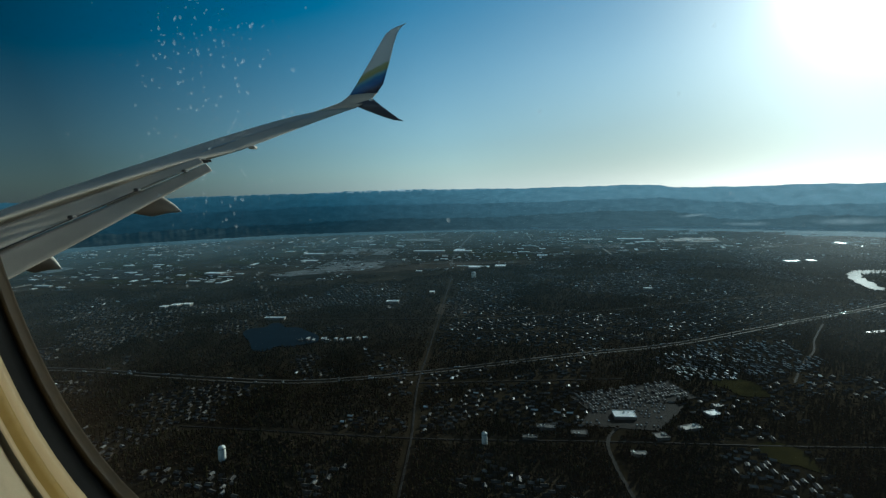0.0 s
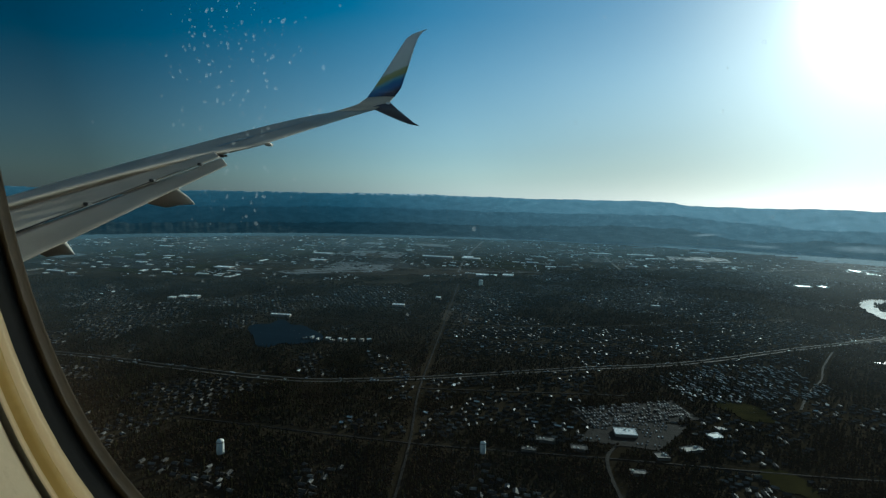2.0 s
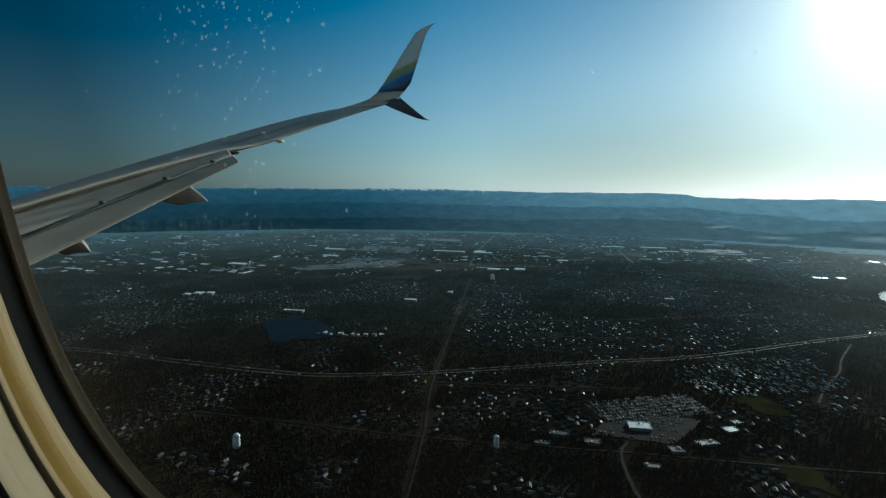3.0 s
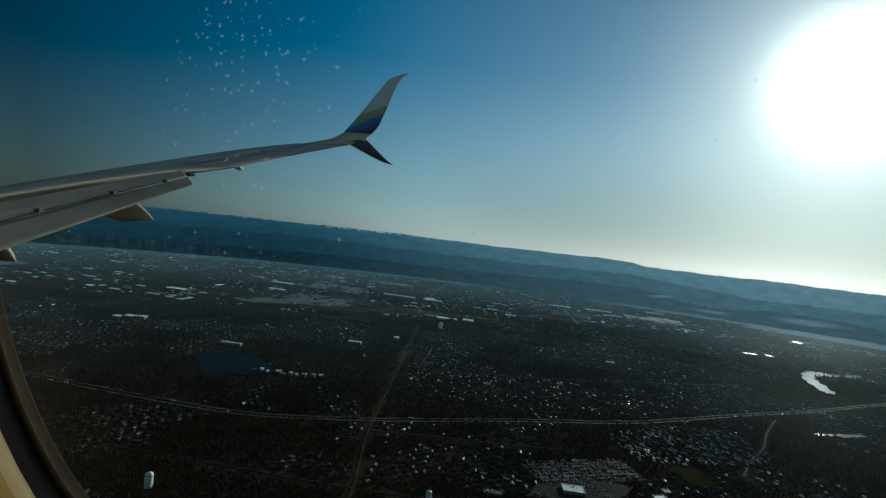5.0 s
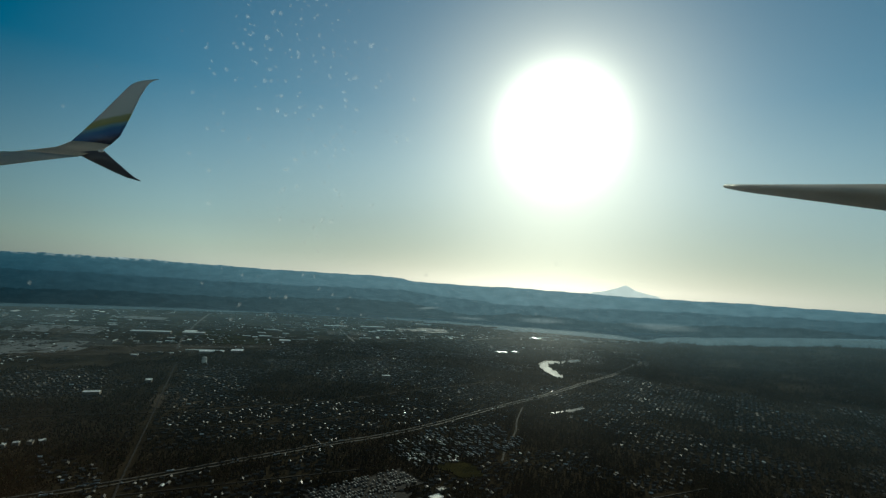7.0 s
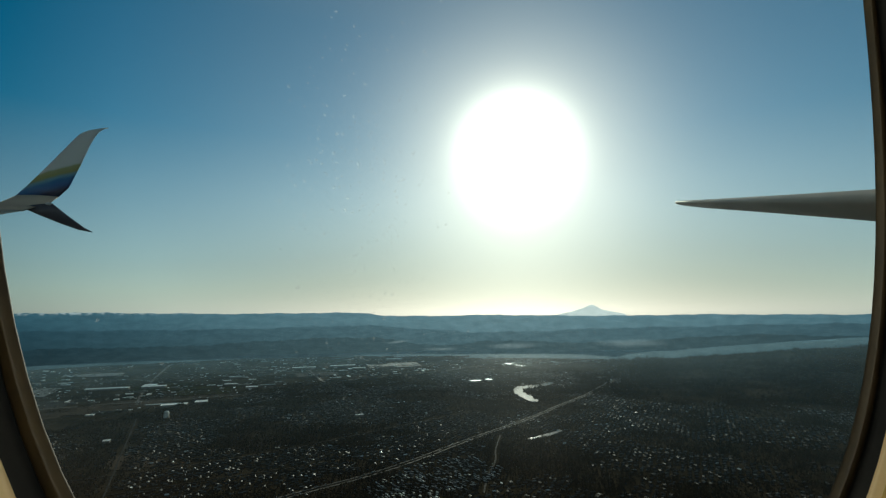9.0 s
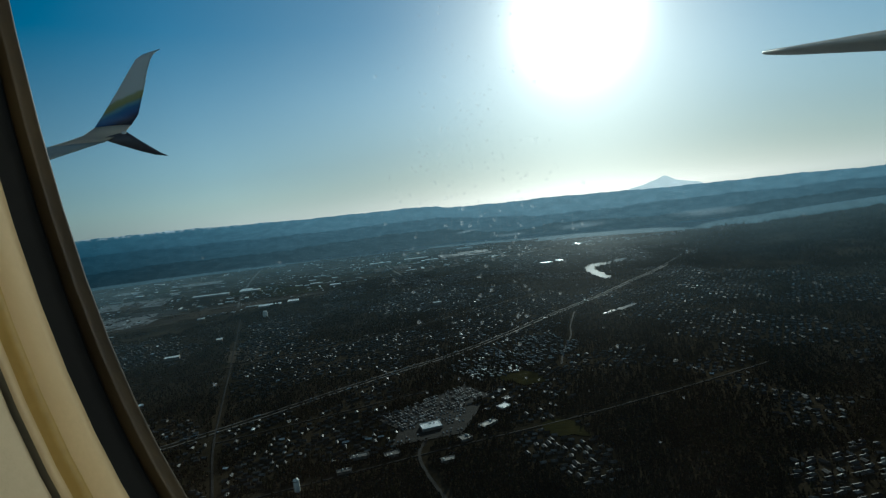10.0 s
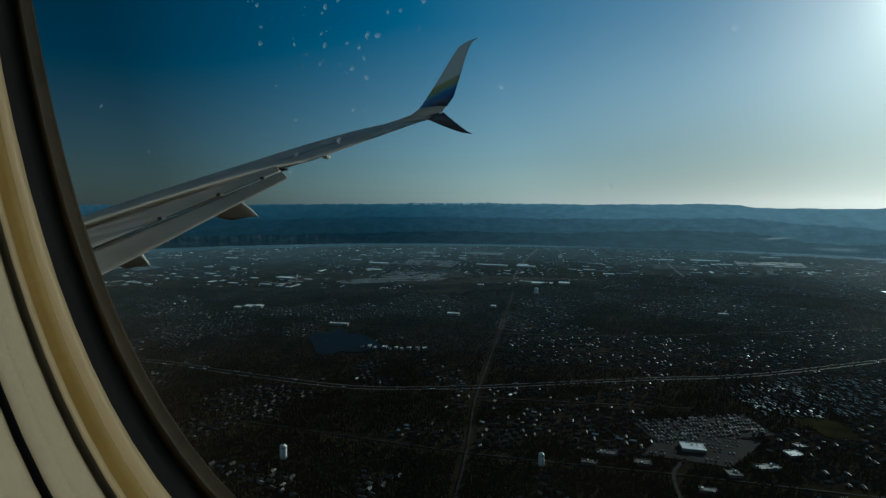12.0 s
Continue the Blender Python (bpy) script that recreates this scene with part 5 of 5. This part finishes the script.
# ---- woods ----
def woods(name, count, seed, kind, material, label, a0=-64, a1=68, r0=430, r1=3900, valley=False, tall=1.0):
    rg = np.random.default_rng(seed)
    az = np.radians(rg.uniform(a0, a1, count * 3))
    r = r0 + (r1 - r0) * rg.random(count * 3) ** 1.25
    x, y = r * np.cos(az), r * np.sin(az)
    ok = (r > edge_r(np.degrees(az)) + 150) if valley else (r < edge_r(np.degrees(az)) + 60)
    x, y = x[ok], y[ok]
    keep = []
    for a, b in zip(x, y):
        if len(keep) >= count:
            break
        dens = (town(a * 1.7, b * 0.8) - 0.75) * 2.5 if valley else 1.12 - town(a, b) * 0.95
        if rg.random() > max(0.05 if valley else 0.16, dens):
            continue
        if any(inside(a, b, k) for k in KEEP) or on_road(a, b, 1.5):
            continue
        i, j = int(a // CELL), int(b // CELL)
        near = False
        for u in (i - 1, i, i + 1):
            for v in (j - 1, j, j + 1):
                for (p, q, w) in built.get((u, v), ()):
                    if (a - p) ** 2 + (b - q) ** 2 < (w * 0.8 + 1.5) ** 2:
                        near = True
        if near:
            continue
        keep.append((a, b))
    P = np.array(keep)
    n = len(P)
    z = land(P[:, 0], P[:, 1])
    h = rg.uniform(4, 7.5, n) + 6 * rg.random(n) ** 3 if kind == "conifer" else rg.uniform(3.5, 7, n)
    h = h * tall
    tv, tf = [], []
    if kind == "conifer":
        for lvl, (r0, z0, z1) in enumerate(((0.20, 0.10, 0.55), (0.155, 0.33, 0.78), (0.10, 0.58, 1.0))):
            k0 = len(tv)
            for k in range(6):
                a = 2 * math.pi * (k + 0.5 * lvl) / 6
                q = 0.75 + 0.5 * ((k * 7 + lvl * 3) % 5) / 5
                tv.append((r0 * q * math.cos(a), r0 * q * math.sin(a), z0 + 0.04 * ((k * 3) % 4)))
            tv.append((0, 0, z1))
            tf += [(k0 + k, k0 + (k + 1) % 6, k0 + 6) for k in range(6)]
    else:
        for lvl, (cx, cy, cz, s) in enumerate(((0, 0, 0.62, 0.3), (0.17, 0.1, 0.5, 0.2), (-0.16, 0.08, 0.55, 0.2), (0.02, -0.18, 0.48, 0.2))):
            k0 = len(tv)
            tv.append((cx, cy, cz + s))
            for k in range(5):
                a = 2 * math.pi * k / 5 + lvl
                tv.append((cx + s * math.cos(a), cy + s * math.sin(a), cz + s * 0.12 * (1 if k % 2 else -1)))
            tv.append((cx, cy, cz - s * 0.8))
            for k in range(5):
                tf += [(k0, k0 + 1 + k, k0 + 1 + (k + 1) % 5), (k0 + 6, k0 + 1 + (k + 1) % 5, k0 + 1 + k)]
    tv, tf = np.array(tv), np.array(tf)
    spin = rg.uniform(0, 6.28, n)
    c, s = np.cos(spin)[:, None], np.sin(spin)[:, None]
    wide = (h * rg.uniform(0.85, 1.35, n))[:, None]
    X = P[:, 0:1] + (tv[None, :, 0] * c - tv[None, :, 1] * s) * wide
    Y = P[:, 1:2] + (tv[None, :, 0] * s + tv[None, :, 1] * c) * wide
    Z = z[:, None] - 0.5 + tv[None, :, 2] * h[:, None]
    V = np.stack([X, Y, Z], -1).reshape(-1, 3)
    Tt = (tf[None] + (np.arange(n) * len(tv))[:, None, None]).reshape(-1, 3)
    ob = bulk(name, V, Tt, material)
    return tagged(ob, label, "trees", kind="stuff")


CONIFER = mat("conifer_needles", (0.009, 0.0085, 0.0035), (0.021, 0.019, 0.008), 1.0, 0, 0.02, 0, 0.4, 0.0, vary=0.5)
BARE_TREE = mat("bare_winter_twigs", (0.016, 0.011, 0.006), (0.038, 0.026, 0.016), 1.0, 0, 0.02, 0, 0.4, 0.0, vary=0.4)
woods("conifer_woods", 66000, 5, "conifer", CONIFER, "dark green conifers across the plateau")
woods("bare_woods", 46000, 6, "broad", BARE_TREE, "brown leafless broad trees between houses")
woods("southern_woods", 15000, 7, "conifer", CONIFER, "dark woods rising towards the south", -66, -20, 2500, 4750, tall=2.0)
woods("valley_trees", 22000, 8, "broad", BARE_TREE, "bare trees and hedges across the valley", -34, 64, 2150, 4330, True)

# ---- tinted sheet over the land as painted haze, thicker with distance ----
def haze_layer():
    m = bpy.data.materials.new("haze_sheet_tint")
    m.use_nodes = True
    n, l = m.node_tree.nodes, m.node_tree.links
    n.remove(n["Principled BSDF"])
    clear = n.new("ShaderNodeBsdfTransparent")
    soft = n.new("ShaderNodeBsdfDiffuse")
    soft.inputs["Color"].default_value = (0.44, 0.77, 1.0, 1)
    lobe = n.new("ShaderNodeBsdfGlossy")
    lobe.inputs["Roughness"].default_value = 0.6
    to_sun = n.new("ShaderNodeCombineXYZ")
    for k, q in zip("XYZ", heading(SUN_AZ, SUN_EL)):
        to_sun.inputs[k].default_value = q
    l.new(to_sun.outputs[0], soft.inputs["Normal"])
    behind = n.new("ShaderNodeBsdfTranslucent")
    behind.inputs["Color"].default_value = (0.44, 0.77, 1.0, 1)
    off_sun = n.new("ShaderNodeCombineXYZ")
    for k, q in zip("XYZ", -heading(SUN_AZ, SUN_EL)):
        off_sun.inputs[k].default_value = q
    l.new(off_sun.outputs[0], behind.inputs["Normal"])
    summed = n.new("ShaderNodeAddShader")
    l.new(soft.outputs[0], summed.inputs[0])
    l.new(behind.outputs[0], summed.inputs[1])
    # the far part of the sheet also glows, where the hills' shadow darkens it
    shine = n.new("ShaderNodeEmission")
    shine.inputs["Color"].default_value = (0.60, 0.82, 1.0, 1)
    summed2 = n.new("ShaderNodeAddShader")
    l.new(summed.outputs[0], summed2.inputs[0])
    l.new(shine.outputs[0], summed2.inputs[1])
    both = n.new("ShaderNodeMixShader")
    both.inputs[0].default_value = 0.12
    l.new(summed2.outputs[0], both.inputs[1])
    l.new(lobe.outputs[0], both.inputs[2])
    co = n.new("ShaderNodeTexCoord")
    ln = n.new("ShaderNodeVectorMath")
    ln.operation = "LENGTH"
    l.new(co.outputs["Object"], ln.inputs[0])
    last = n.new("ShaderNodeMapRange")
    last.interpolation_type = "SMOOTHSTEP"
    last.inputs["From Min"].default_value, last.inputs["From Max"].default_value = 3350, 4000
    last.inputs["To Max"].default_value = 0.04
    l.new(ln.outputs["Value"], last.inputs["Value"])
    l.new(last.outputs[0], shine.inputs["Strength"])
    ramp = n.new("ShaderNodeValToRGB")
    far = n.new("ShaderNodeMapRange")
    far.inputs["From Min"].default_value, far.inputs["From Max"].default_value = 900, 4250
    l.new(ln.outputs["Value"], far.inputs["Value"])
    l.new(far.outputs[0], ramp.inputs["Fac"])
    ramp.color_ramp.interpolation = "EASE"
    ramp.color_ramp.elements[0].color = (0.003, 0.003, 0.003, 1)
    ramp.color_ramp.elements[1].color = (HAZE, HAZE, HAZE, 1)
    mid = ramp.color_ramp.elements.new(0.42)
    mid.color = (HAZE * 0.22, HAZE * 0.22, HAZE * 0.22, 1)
    drift = n.new("ShaderNodeTexNoise")
    drift.inputs["Scale"].default_value = 0.0016
    drift.inputs["Detail"].default_value = 3
    l.new(co.outputs["Object"], drift.inputs["Vector"])
    thick = n.new("ShaderNodeMath")
    thick.operation = "MULTIPLY_ADD"
    thick.inputs[1].default_value, thick.inputs[2].default_value = 1.2, 0.4
    l.new(drift.outputs["Fac"], thick.inputs[0])
    amount = n.new("ShaderNodeMath")
    amount.operation = "MULTIPLY"
    l.new(ramp.outputs["Color"], amount.inputs[0])
    l.new(thick.outputs[0], amount.inputs[1])
    mx = n.new("ShaderNodeMixShader")
    l.new(amount.outputs[0], mx.inputs[0])
    l.new(clear.outputs[0], mx.inputs[1])
    l.new(both.outputs[0], mx.inputs[2])
    l.new(mx.outputs[0], n["Material Output"].inputs["Surface"])
    def level(x, y):
        r, az = np.hypot(x, y), np.degrees(np.arctan2(y, x))
        rise = np.interp(az, [-90, -60, -48, -38, -28, -15, 90], [230, 175, 95, 25, 0, 0, 0])
        return -346 + 24 * step(3000, 4300, r) + (rise + 8) * step(2400, 4120, r)

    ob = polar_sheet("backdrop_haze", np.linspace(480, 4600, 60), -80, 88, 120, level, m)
    tagged(ob, "thin tinted sheet over the land, standing in for haze", "haze", kind="structure")


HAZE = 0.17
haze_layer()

# ---- pale mist between the wooded hills, its brightness put in as emission ----
MIST = bpy.data.materials.new("mist_glow")
MIST.use_nodes = True
_n, _l = MIST.node_tree.nodes, MIST.node_tree.links
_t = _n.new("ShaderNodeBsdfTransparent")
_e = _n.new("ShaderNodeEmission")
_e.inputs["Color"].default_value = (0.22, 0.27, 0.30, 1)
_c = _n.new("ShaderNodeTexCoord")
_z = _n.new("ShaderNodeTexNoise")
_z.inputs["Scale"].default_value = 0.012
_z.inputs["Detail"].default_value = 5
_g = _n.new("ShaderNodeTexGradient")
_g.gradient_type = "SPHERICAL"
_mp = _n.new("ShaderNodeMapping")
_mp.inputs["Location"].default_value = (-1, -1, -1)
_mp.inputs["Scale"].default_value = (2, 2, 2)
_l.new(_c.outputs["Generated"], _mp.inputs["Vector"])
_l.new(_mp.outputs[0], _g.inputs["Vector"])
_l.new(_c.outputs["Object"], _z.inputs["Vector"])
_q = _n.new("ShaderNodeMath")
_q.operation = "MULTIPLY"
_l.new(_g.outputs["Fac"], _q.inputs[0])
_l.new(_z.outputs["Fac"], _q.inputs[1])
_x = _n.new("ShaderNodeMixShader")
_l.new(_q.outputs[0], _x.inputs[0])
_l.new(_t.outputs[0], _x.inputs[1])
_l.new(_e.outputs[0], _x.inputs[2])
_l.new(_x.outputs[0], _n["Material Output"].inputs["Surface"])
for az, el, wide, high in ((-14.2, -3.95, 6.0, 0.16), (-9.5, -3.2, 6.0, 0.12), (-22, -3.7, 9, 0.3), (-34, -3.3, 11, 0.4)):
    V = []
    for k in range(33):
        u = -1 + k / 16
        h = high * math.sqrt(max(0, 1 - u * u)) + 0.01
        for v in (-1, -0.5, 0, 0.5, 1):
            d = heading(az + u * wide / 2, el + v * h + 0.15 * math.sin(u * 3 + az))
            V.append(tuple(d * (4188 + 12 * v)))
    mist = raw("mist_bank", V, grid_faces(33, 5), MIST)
    tagged(mist, "pale mist between wooded hills, brightness put in as glow", "mist", kind="structure")
